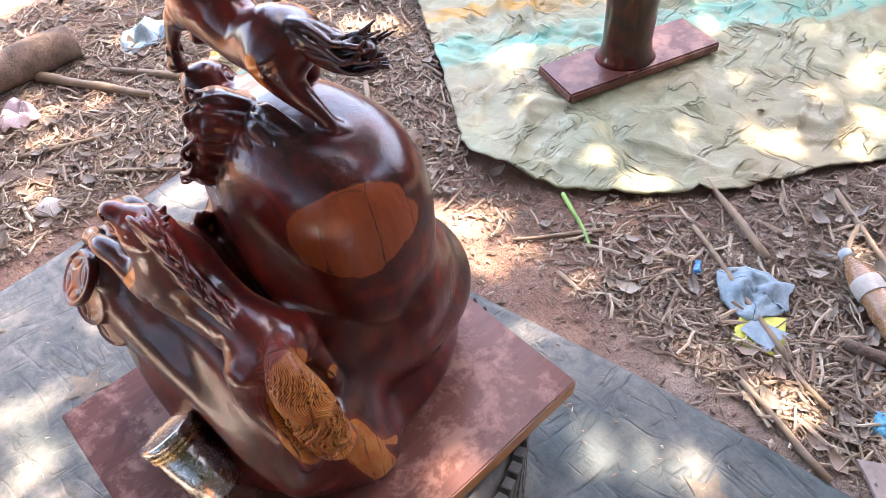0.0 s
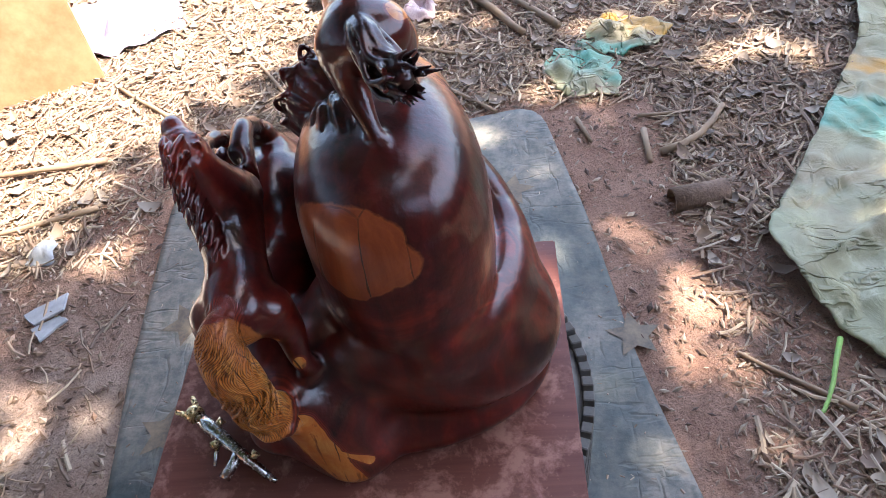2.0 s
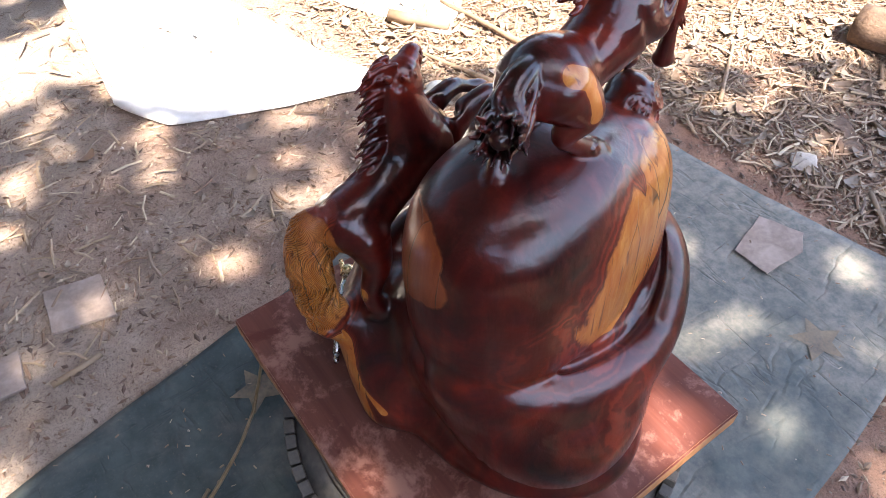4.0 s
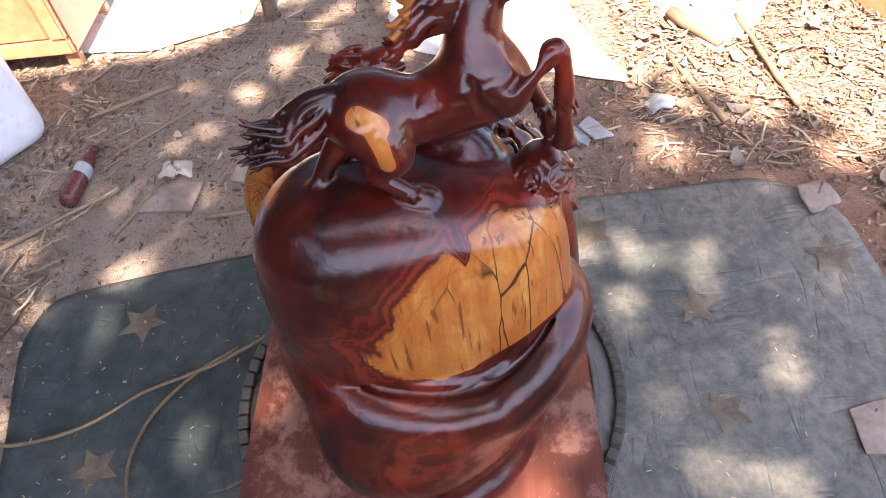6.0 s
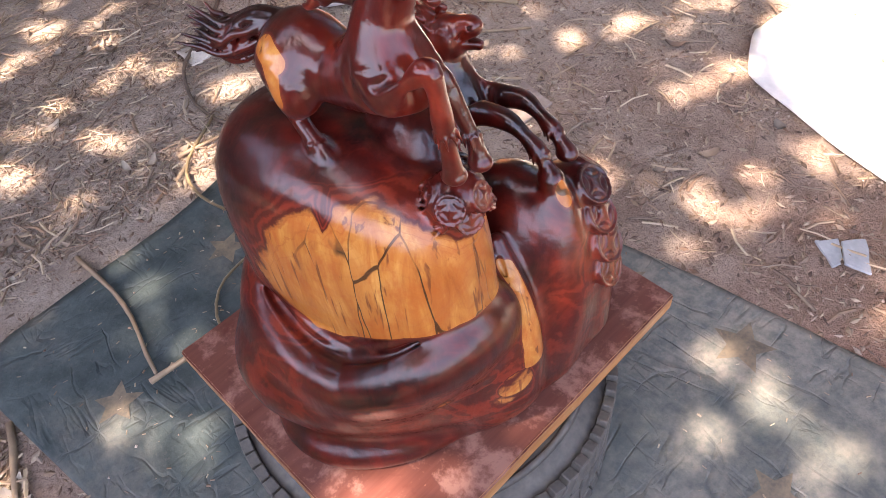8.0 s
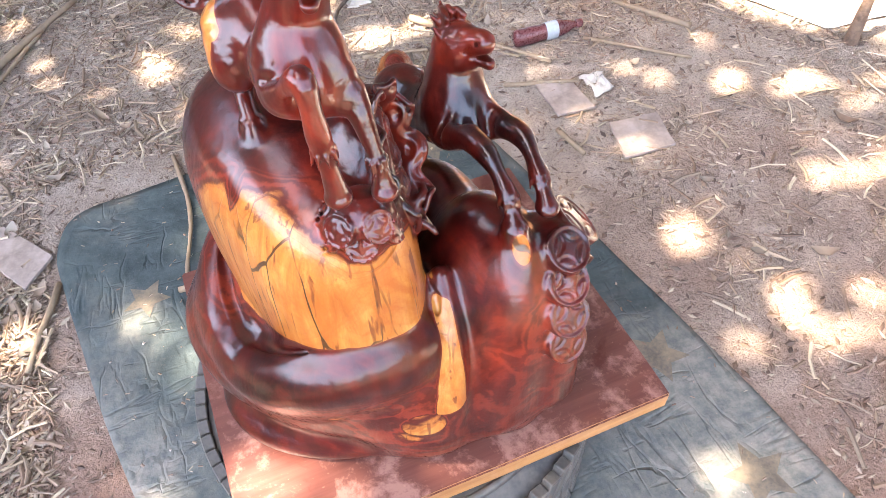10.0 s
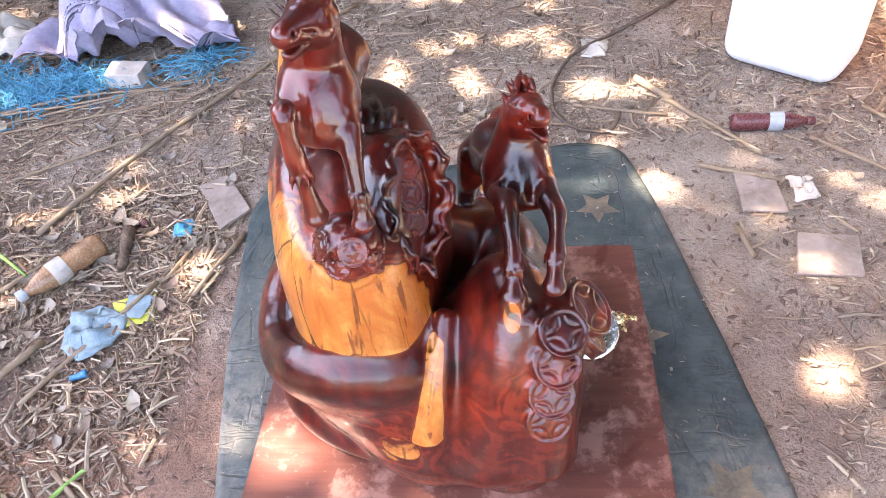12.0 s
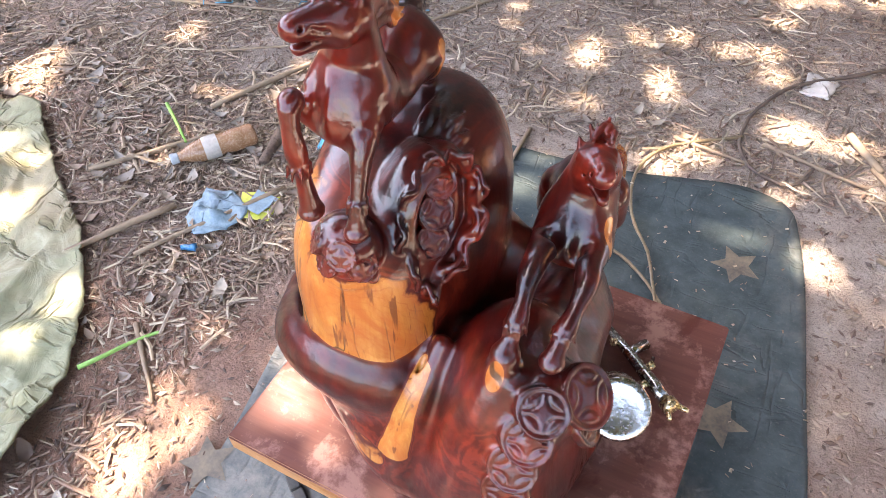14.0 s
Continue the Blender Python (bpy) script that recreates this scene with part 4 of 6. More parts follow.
    groomed(s, [(-0.086, -0.172, 0.744, 0.014), (-0.094, -0.194, 0.726, 0.024), (-0.090, -0.206, 0.685, 0.029), (-0.084, -0.211, 0.640, 0.030), (-0.078, -0.212, 0.590, 0.026), (-0.072, -0.206, 0.548, 0.017)], 32, 0.46, 0.95, 0.001)
    s.chain([(-0.094, -0.212, 0.566, 0.006), (-0.076, -0.232, 0.560, 0.007), (-0.052, -0.220, 0.556, 0.006)], 0.004)
    s.chain([(-0.055, -0.176, 0.54, 0.028), (-0.022, -0.164, 0.47, 0.036), (0.000, -0.158, 0.37, 0.045)], 0.05)
    # forelocks that stand up between the ears
    for c0, n0 in (((0.072, 0.150, 1.116), 6), ((-0.122, -0.030, 0.884), 7)):
        for j in range(n0):
            a = rng.uniform(0, 6.28)
            o = (0.011 * math.cos(a), 0.011 * math.sin(a))
            s.limb((c0[0] + o[0], c0[1] + o[1], c0[2]), (c0[0] + 1.9 * o[0], c0[1] + 1.9 * o[1] - 0.006, c0[2] + rng.uniform(0.008, 0.018)), 0.0045, 0.0015, 0.002)
    # muscle lines of chests, shoulders and haunches
    for line in ([(0.092, 0.206, 1.030, 0.004), (0.092, 0.212, 1.005, 0.005), (0.090, 0.208, 0.975, 0.003)], [(0.110, 0.186, 1.055, 0.003), (0.122, 0.190, 1.030, 0.004), (0.134, 0.176, 1.015, 0.003)],
                 [(0.138, 0.135, 1.030, 0.003), (0.143, 0.145, 1.000, 0.004), (0.134, 0.165, 0.972, 0.003)], [(0.164, 0.066, 1.000, 0.003), (0.168, 0.070, 0.975, 0.004), (0.160, 0.076, 0.952, 0.003)],
                 [(-0.118, 0.056, 0.812, 0.004), (-0.119, 0.066, 0.785, 0.005), (-0.119, 0.064, 0.755, 0.003)], [(-0.090, 0.036, 0.812, 0.003), (-0.080, 0.042, 0.790, 0.004), (-0.072, 0.040, 0.765, 0.003)],
                 [(-0.164, -0.028, 0.790, 0.003), (-0.166, -0.008, 0.765, 0.004), (-0.158, 0.006, 0.735, 0.003)], [(-0.128, -0.106, 0.745, 0.003), (-0.132, -0.098, 0.718, 0.004), (-0.124, -0.096, 0.692, 0.003)]):
        s.chain(line, 0.008, cut=True)
    # flutes of the two chests
    for x, y, z in ((0.074, 0.202, 1.0), (0.108, 0.200, 1.0), (-0.136, 0.054, 0.79), (-0.102, 0.056, 0.79)):
        s.chain([(x + 0.004, y - 0.016, z + 0.055, 0.006), (x, y - 0.003, z + 0.020, 0.010), (x, y + 0.005, z - 0.014, 0.006)], 0.018, cut=True)
    # rings of hair above the hooves
    for x, y, z, r in ((-0.108, 0.175, 0.764, 0.0135), (-0.160, 0.157, 0.759, 0.0135), (0.105, 0.233, 0.968, 0.0115), (0.055, 0.215, 0.924, 0.0105), (0.150, 0.062, 0.894, 0.012)):
        for j in range(8):
            a = j * 0.785
            s.limb((x + r * 0.9 * math.cos(a), y + r * 0.9 * math.sin(a), z + 0.004), (x + r * 1.1 * math.cos(a), y + r * 1.1 * math.sin(a) + 0.003, z - 0.008), 0.0028, 0.0014, 0.0015)
    # split fold of pale wood and the smooth ridge below the second horse's hooves
    s.chain([(-0.012, 0.180, 0.672, 0.012), (0.000, 0.230, 0.600, 0.020), (0.014, 0.258, 0.525, 0.021), (0.030, 0.262, 0.440, 0.02)], 0.016)
    s.chain([(0.014, 0.184, 0.652, 0.010), (0.028, 0.230, 0.590, 0.014), (0.046, 0.256, 0.520, 0.014)], 0.012)
    s.chain([(-0.106, 0.205, 0.700, 0.026), (-0.092, 0.232, 0.630, 0.034), (-0.072, 0.246, 0.530, 0.040), (-0.050, 0.236, 0.420, 0.050)], 0.03)
    s.chain([(0.003, 0.200, 0.660, 0.003), (0.016, 0.240, 0.590, 0.004), (0.034, 0.264, 0.515, 0.004), (0.048, 0.270, 0.440, 0.003)], 0.006, cut=True)
    # flat underside
    w, x, y, z = s.window((-1, -1, 0), (1, 1, 0.40))
    s.d[w] = np.maximum(s.d[w], (SLAB_Z + 0.0005) - z + 0 * x + 0 * y)
    verts, faces = s.surface()
    me = bpy.data.meshes.new("horse_carving")
    me.vertices.add(len(verts))
    me.vertices.foreach_set("co", verts.astype(np.float32).ravel())
    me.loops.add(faces.size)
    me.loops.foreach_set("vertex_index", faces.astype(np.int32).ravel())
    me.polygons.add(len(faces))
    me.polygons.foreach_set("loop_start", np.arange(0, faces.size, 4, dtype=np.int32))
    me.update(calc_edges=True)
    me.polygons.foreach_set("use_smooth", [True] * len(faces))
    # yellow sapwood runs through these parts of the log
    def near(c, r):
        return np.sqrt((((verts - np.array(c)) / np.array(r)) ** 2).sum(1))
    pot = np.minimum(near((0.115, 0.000, 0.712), (0.127, 0.158, 0.182)), near((0.110, 0.105, 0.680), (0.104, 0.146, 0.188)))
    round_pot = np.degrees(np.arctan2(verts[:, 1] - 0.052, verts[:, 0] - 0.113))
    foot = np.interp(round_pot, [-180, -75, -45, -15, 10, 30, 46, 65, 85, 100, 114, 180], [0.690, 0.662, 0.645, 0.628, 0.618, 0.622, 0.645, 0.674, 0.684, 0.674, 0.659, 0.690])
    on_pot = np.clip((1.24 - pot) / 0.06, 0, 1) * np.clip((0.880 - verts[:, 2]) / 0.01, 0, 1) * np.clip((verts[:, 2] - foot) / 0.010, 0, 1)
    def along(p, q, r):
        p, q = np.array(p), np.array(q)
        t = np.clip(((verts - p) @ (q - p)) / ((q - p) @ (q - p)), 0, 1)
        return np.linalg.norm(verts - p - t[:, None] * (q - p), axis=1) / r

    sap = np.zeros(len(verts))
    for c, r in (((0.20, 0.145, 0.715), (0.17, 0.155, 0.130)), ((0.08, 0.23, 0.700), (0.115, 0.075, 0.120)), ((0.18, 0.19, 0.740), (0.12, 0.10, 0.125)), ((0.060, -0.145, 0.800), (0.098, 0.08, 0.068))):
        sap = np.maximum(sap, np.clip(1.3 - 0.8 * near(c, r), 0, 1) * on_pot)
    for c, r in (((-0.082, -0.212, 0.645), (0.055, 0.06, 0.118)), ((-0.104, 0.222, 0.722), (0.012, 0.02, 0.024)),
                 ((-0.024, -0.160, 0.625), (0.009, 0.012, 0.012)), ((-0.046, -0.160, 0.665), (0.007, 0.012, 0.009)), ((0.084, 0.072, 1.085), (0.03, 0.022, 0.045))):
        sap = np.maximum(sap, np.clip(1.4 - 0.9 * near(c, r), 0, 1))
    for p, q, r in (((0.156, 0.022, 1.008), (0.164, 0.044, 1.000), 0.0125), ((0.162, 0.036, 1.000), (0.168, 0.046, 0.958), 0.0105), ((0.066, 0.010, 0.985), (0.074, 0.005, 0.950), 0.010), ((-0.045, -0.205, 0.530), (-0.004, -0.205, 0.360), 0.026), ((-0.010, -0.200, 0.46), (0.030, -0.190, 0.40), 0.008),
                    ((-0.155, 0.010, 0.800), (-0.165, 0.030, 0.770), 0.008)):
        sap = np.maximum(sap, np.clip(1.4 - 0.9 * along(p, q, r), 0, 1))
    # flame-figured wood between heart and sapwood
    for c, r, top in (((0.22, 0.02, 0.680), (0.09, 0.13, 0.075), 0.40), ((0.16, 0.22, 0.520), (0.16, 0.12, 0.085), 0.42), ((-0.02, 0.27, 0.470), (0.15, 0.08, 0.120), 0.40), ((0.217, 0.171, 0.555), (0.060, 0.060, 0.034), 0.48), ((0.135, 0.250, 0.545), (0.060, 0.045, 0.028), 0.48), ((0.060, 0.265, 0.500), (0.035, 0.045, 0.026), 0.48), ((-0.12, 0.22, 0.560), (0.06, 0.07, 0.10), 0.36), ((0.26, 0.10, 0.520), (0.08, 0.16, 0.080), 0.36)):
        sap = np.maximum(sap, np.minimum(top, np.clip(1.2 - 0.8 * near(c, r), 0, 1)))
    # the split fold shows a wedge of sapwood
    down = np.clip((0.655 - verts[:, 2]) / 0.135, 0, 1)
    across = np.abs(verts[:, 0] - (0.000 + 0.020 * down)) / (0.010 + 0.014 * down)
    wedge = np.clip(1.4 - 0.9 * across, 0, 1) * np.clip((0.665 - verts[:, 2]) / 0.01, 0, 1) * np.clip((verts[:, 2] - 0.505) / 0.015, 0, 1) * (verts[:, 1] > 0.17)
    sap = np.maximum(sap, wedge)
    me.attributes.new("sapwood", "FLOAT", "POINT").data.foreach_set("value", sap.astype(np.float32))
    # fine strands that follow the groomed tails
    hair, strand = np.zeros(len(verts)), np.zeros(len(verts))
    for q, fr, count, wave in s.hair:
        low, high = q[:, :3].min(0) - 0.06, q[:, :3].max(0) + 0.06
        pick = np.nonzero(((verts > low) & (verts < high)).all(1))[0]
        gap = verts[pick][:, None, :] - q[None, :, :3]
        i = np.linalg.norm(gap, axis=2).argmin(1)
        o = gap[np.arange(len(pick)), i]
        a = np.arctan2((o * fr[i, 1]).sum(1), (o * fr[i, 0]).sum(1))
        t = i / (len(q) - 1)
        step = np.linalg.norm(q[1, :3] - q[0, :3])
        ahead = (o * np.cross(fr[i, 0], fr[i, 1])).sum(1) / max(step, 1e-6) / (len(q) - 1)
        t = t + np.clip(ahead, -0.5 / len(q), 0.5 / len(q))
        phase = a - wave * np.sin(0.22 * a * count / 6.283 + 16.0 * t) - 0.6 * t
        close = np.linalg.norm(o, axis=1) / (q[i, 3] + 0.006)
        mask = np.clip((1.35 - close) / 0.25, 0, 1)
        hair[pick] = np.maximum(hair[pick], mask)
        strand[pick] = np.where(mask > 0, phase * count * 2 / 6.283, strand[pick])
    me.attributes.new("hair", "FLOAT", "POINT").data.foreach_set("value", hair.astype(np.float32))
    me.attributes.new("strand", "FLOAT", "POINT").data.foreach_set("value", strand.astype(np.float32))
    amber = np.clip(1.7 - near((0.060, -0.145, 0.800), (0.14, 0.11, 0.10)), 0, 1)
    satin = np.maximum(np.clip((1.22 - pot) / 0.10, 0, 1) * (verts[:, 2] < 0.91), np.clip((0.70 - verts[:, 2]) / 0.03, 0, 1))
    me.attributes.new("satin", "FLOAT", "POINT").data.foreach_set("value", satin.astype(np.float32))
    me.attributes.new("amber", "FLOAT", "POINT").data.foreach_set("value", amber.astype(np.float32))
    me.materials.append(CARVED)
    ob = new("horse_carving", me)
    smooth = ob.modifiers.new("smooth", "SMOOTH")
    smooth.factor, smooth.iterations = 0.3, 1
    return tagged(ob, "glossy varnished red hardwood carving of two horses on a pot", "carving")


build_carving()


# ---- loose things round the carving ----
def crumple(name, points, mat, label, category, lift=0.02, seed=1, freq=9.0, rings=10, ragged=0.004, base=0.004, rounding=0.012, step=0.02):
    """A crumpled sheet, scrap or rag lying on the earth."""
    off = Vector((seed * 3.7, seed * 1.3, 0))
    cx, cy = sum(p[0] for p in points) / len(points), sum(p[1] for p in points) / len(points)
    size = max(math.hypot(p[0] - cx, p[1] - cy) for p in points)

    def height(x, y):
        a = abs(noise.noise(Vector((x * freq, y * freq, 0)) + off)) + 0.5 * abs(noise.noise(Vector((x * freq * 2.3, y * freq * 2.3, 2)) + off))
        edge = max(0.25, 1.0 - (math.hypot(x - cx, y - cy) / size) ** 2)
        return relief(x, y) + base + lift * a * edge
    v, f = sheet_mesh(points, height, rings, 0.002, rounding, step, ragged, seed)
    return tagged(mesh_object(name, v, f, mat), label, category)


def flat_piece(name, points, mat, label, category, z=0.006, thick=0.010, tilt=0.0, seed=0):
    """A flat broken piece of board or tile with chamfered edges."""
    bm = bmesh.new()
    rng = random.Random(seed)
    ring = []
    for i, p in enumerate(points):
        q = points[(i + 1) % len(points)]
        ring.append(p)
        for t in (0.35, 0.7):
            ring.append((p[0] + (q[0] - p[0]) * t + rng.uniform(-1, 1) * 0.003, p[1] + (q[1] - p[1]) * t + rng.uniform(-1, 1) * 0.003))
    cx, cy = sum(p[0] for p in ring) / len(ring), sum(p[1] for p in ring) / len(ring)
    face = bm.faces.new([bm.verts.new((x - cx, y - cy, tilt * (x - cx))) for x, y in ring])
    ext = bmesh.ops.extrude_face_region(bm, geom=[face])
    for e in ext["geom"]:
        if isinstance(e, bmesh.types.BMVert):
            e.co.z += thick
    bmesh.ops.bevel(bm, geom=bm.edges, offset=0.0015, segments=1, affect="EDGES")
    ob = from_bm(name, bm, mat, smooth=False)
    ob.matrix_world = pose(cx, cy, relief(cx, cy) + z)
    return tagged(ob, label, category)


def stick(name, points, radius, mat, label, category="stick", n=7, step=0.05, seed=0, group=""):
    pts = spline([(x, y, relief(x, y) + z) for x, y, z in points], step)
    rng = random.Random(seed)
    r = [radius * (1.0 - 0.35 * i / len(pts)) * rng.uniform(0.88, 1.12) for i in range(len(pts))]
    v, f = tube_mesh([p + np.array([rng.uniform(-1, 1), rng.uniform(-1, 1), 0]) * radius * 0.25 for p in pts], r, n)
    return tagged(mesh_object(name, v, f, mat), label, category, group)


def bottle(label, m, length, radius, body_mat, cap_mat, band_mat, squash=1.0):
    """A lying drink bottle along +x: body with waist and ribs, neck, cap and label band."""
    b = thing("plastic_bottle", label, "bottle", m, "plastic bottles")
    k = length / 0.22
    prof = [(0.004, 0.0), (0.8, 0.002), (0.97, 0.010), (1.0, 0.025), (0.95, 0.035), (1.0, 0.045), (1.0, 0.065), (0.88, 0.080), (0.93, 0.095), (1.0, 0.115), (0.99, 0.140), (0.85, 0.162), (0.60, 0.180), (0.42, 0.192), (0.38, 0.205)]
    v, f = lathe([(r * radius, z * k) for r, z in prof], 24)
    turn = Matrix.Rotation(math.pi / 2, 4, "Y")
    body = mesh_object("body", [turn @ Vector((x, y * squash, z)) for x, y, z in v], f, body_mat, b)
    v, f = lathe([(radius * 1.015, 0.098 * k), (radius * 1.03, 0.104 * k), (radius * 1.03, 0.130 * k), (radius * 1.01, 0.136 * k)], 24)
    mesh_object("label_band", [turn @ Vector((x, y * squash, z)) for x, y, z in v], f[:-2], band_mat, b, label="torn pale label band")
    v, f = lathe([(radius * 0.44, 0.200 * k), (radius * 0.47, 0.203 * k), (radius * 0.47, 0.217 * k), (radius * 0.40, 0.220 * k)], 20)
    mesh_object("cap", [turn @ Vector(p) for p in v], f, cap_mat, b)
    return b


bottle("dusty empty plastic bottle with brown residue lying on litter", pose(1.118, -0.645, 0.040, 0, 0, math.degrees(math.atan2(0.215, 0.155))), 0.268, 0.036, BROWN_PET, GREY_TILE, PAPER)
bottle("crushed clear plastic bottle with a red label on earth", pose(-0.775, -1.12, 0.030, 0, 0, 178), 0.25, 0.031, RED_LABEL, RED_LABEL, GREY_TILE, 0.80)
flat_piece("tile_piece", [(-0.85, -0.64), (-1.00, -0.62), (-0.97, -0.48), (-0.81, -0.49)], CARD, "square dusty pinkish tile piece lying on the earth", "tile")
flat_piece("tile_piece", [(-0.74, -0.90), (-0.85, -0.89), (-0.85, -0.72), (-0.73, -0.73)], CARD, "broken dusty pinkish tile piece beside a stick", "tile", seed=2)
flat_piece("tile_piece", [(0.91, -0.92), (0.83, -0.97), (0.71, -0.80), (0.78, -0.71)], CARD, "broken greyish tile piece among dry litter", "tile", seed=3)
flat_piece("tile_piece", [(-1.03, 0.46), (-0.98, 0.42), (-0.91, 0.46), (-0.92, 0.52)], GREY_TILE, "pale grey broken tile piece leaning on another", "tile", 0.012, 0.008, 0.12, 4)
flat_piece("tile_piece", [(-0.99, 0.41), (-0.95, 0.37), (-0.90, 0.44), (-0.93, 0.455)], GREY_TILE, "small pale grey broken tile piece on earth", "tile", 0.004, 0.008, -0.05, 5)
flat_piece("card", [(-0.05, 1.02), (0.06, 1.06), (0.10, 1.00), (0.09, 0.87), (-0.01, 0.87)], CARD, "pale torn square of card on the mat", "card", 0.016, 0.003, 0.0, 6)
crumple("paper", [(-0.66, 0.96), (-0.69, 1.04), (-0.60, 1.06), (-0.57, 0.97)], CARD, "folded pale paper scrap on the mat corner", "paper", 0.035, 3, 7.0, base=0.018)
crumple("paper", [(-1.10, 0.64), (-1.10, 0.72), (-1.03, 0.72), (-1.02, 0.64)], GREY_TILE, "crumpled greyish-green paper scrap on the earth", "paper", 0.07, 4, 8.0)
crumple("paper", [(-0.88, -0.88), (-0.95, -0.86), (-0.95, -0.78), (-0.88, -0.77)], PAPER, "crumpled pale grey-green plastic scrap on earth", "scrap", 0.06, 5, 14.0)
crumple("paper", [(-0.36, -1.74), (-0.46, -1.70), (-0.44, -1.60), (-0.35, -1.60)], PAPER, "crumpled white paper scrap beside the cable", "paper", 0.06, 6, 9.0)
crumple("rag", [(1.09, -0.27), (1.11, -0.39), (1.03, -0.42), (0.94, -0.38), (0.95, -0.29), (1.03, -0.23)], RAG, "crumpled pale blue plastic rag on dry litter", "rag", 0.055, 7, 15.0, 14, 0.006, 0.012)
packet = flat_piece("packet", [(1.01, -0.43), (0.90, -0.48), (0.87, -0.37), (0.96, -0.34)], PACKET, "yellow and green printed foil packet under a rag", "packet", 0.010, 0.004, 0.05, 7)
mesh_object("printed_panel", [(-0.045, -0.045, 0.0095), (0.035, -0.05, 0.0105), (0.022, 0.03, 0.0105), (-0.03, 0.035, 0.0095)], [(0, 1, 2, 3)], RAG, packet, label="pale blue printed panel")
stick("pen_cap", [(0.985, -0.20, 0.012), (1.02, -0.18, 0.012)], 0.011, BLUE, "small bright blue plastic capsule on litter", "cap", 10, 0.01)
stick("plant_stem", [(0.97, 0.235, 0.02), (0.90, 0.09, 0.012), (0.87, 0.06, 0.012)], 0.006, GREEN_STEM, "fresh green plant stem on the earth", "stem")
stick("plant_stem", [(1.47, -0.63, 0.05), (1.31, -0.53, 0.02)], 0.006, GREEN_STEM, "fresh green plant stem beside a bottle", "stem")
stick("stick", [(0.95, 0.07, 0.008), (0.75, 0.22, 0.008)], 0.007, STICK, "thin dry brown stick on bare earth")
NORTH_STICKS = [
    ([(0.14, 2.0, 0.03), (0.37, 1.59, 0.02)], 0.018),
    ([(0.08, 1.33, 0.01), (0.26, 1.16, 0.012)], 0.008),
    ([(0.68, 1.08, 0.012), (0.86, 1.09, 0.012)], 0.006),
    ([(0.72, 0.91, 0.012), (0.84, 0.96, 0.02), (0.93, 1.08, 0.03)], 0.012),
    ([(0.69, 1.02, 0.01), (0.68, 0.87, 0.01)], 0.011),
    ([(0.5, 1.1, 0.01), (0.53, 0.98, 0.01)], 0.007),
    ([(-1.52, 0.8, 0.03), (-1.32, 0.92, 0.03)], 0.024),
    ([(-1.0, 1.08, 0.02), (-1.2, 1.04, 0.03), (-1.5, 1.02, 0.02)], 0.012),
    ([(-0.95, 0.85, 0.02), (-1.3, 0.75, 0.02)], 0.01),
    ([(-0.8, 1.25, 0.012), (-1.1, 1.5, 0.015)], 0.01),
    ([(-0.45, 1.35, 0.012), (-0.62, 1.62, 0.015)], 0.008),
    ([(-0.1, 1.62, 0.012), (0.15, 1.5, 0.015)], 0.009),
    ([(0.5, 1.62, 0.02), (0.35, 1.85, 0.02)], 0.014),
]
SOUTH_STICKS = [
    ([(1.37, -0.72, 0.012), (1.19, -1.09, 0.02), (0.96, -1.48, 0.012), (0.69, -1.98, 0.01)], 0.01),
    ([(0.87, -1.76, 0.02), (0.57, -2.12, 0.02)], 0.013),
    ([(2.1, -1.26, 0.02), (1.6, -1.46, 0.03), (1.15, -1.52, 0.01)], 0.006),
    ([(2.0, -1.2, 0.02), (1.2, -1.42, 0.01)], 0.005),
    ([(2.05, -1.32, 0.03), (1.55, -1.42, 0.03), (1.02, -1.60, 0.02)], 0.005),
    ([(1.9, -1.28, 0.02), (1.35, -1.46, 0.03), (1.08, -1.56, 0.03)], 0.004),
    ([(1.62, -0.98, 0.012), (1.30, -1.18, 0.012), (1.12, -1.30, 0.012)], 0.005),
    ([(-0.65, -0.94, 0.008), (-0.86, -0.85, 0.02)], 0.007),
    ([(-0.6, -1.3, 0.012), (-0.84, -0.98, 0.012)], 0.009),
    ([(-0.3, -1.28, 0.01), (-0.6, -1.2, 0.012)], 0.007),
    ([(-0.52, -1.42, 0.02), (-0.62, -1.28, 0.02)], 0.012),
    ([(-0.05, -1.2, 0.01), (-0.28, -1.17, 0.01)], 0.006),
    ([(0.36, -1.05, 0.01), (0.35, -0.8, 0.02), (0.4, -0.54, 0.03)], 0.007),
    ([(-1.0, -1.05, 0.01), (-1.25, -0.8, 0.012)], 0.007),
    ([(-1.35, -0.95, 0.012), (-1.2, -1.2, 0.012)], 0.01),
]
SIDE_STICKS = [
    ([(-0.7, -0.68, 0.01), (-0.72, -0.56, 0.006)], 0.01),
    ([(0.42, -0.53, 0.03), (0.29, -0.5, 0.05)], 0.008),
    ([(0.9, -0.5, 0.015), (1.12, -0.1, 0.02)], 0.009),
    ([(1.15, -0.3, 0.02), (1.3, -0.02, 0.02)], 0.012),
    ([(0.85, -0.62, 0.015), (0.93, -0.4, 0.01)], 0.008),
    ([(0.7, -0.7, 0.01), (0.78, -0.45, 0.02)], 0.009),
    ([(1.5, -0.3, 0.02), (1.25, -0.62, 0.02)], 0.008),
]
for i, (pts, r) in enumerate(NORTH_STICKS + SOUTH_STICKS + SIDE_STICKS):
    stick("stick", pts, r, STICK, "dry grey-brown stick lying on trodden earth", "stick", 7, 0.06, i, "dry sticks")


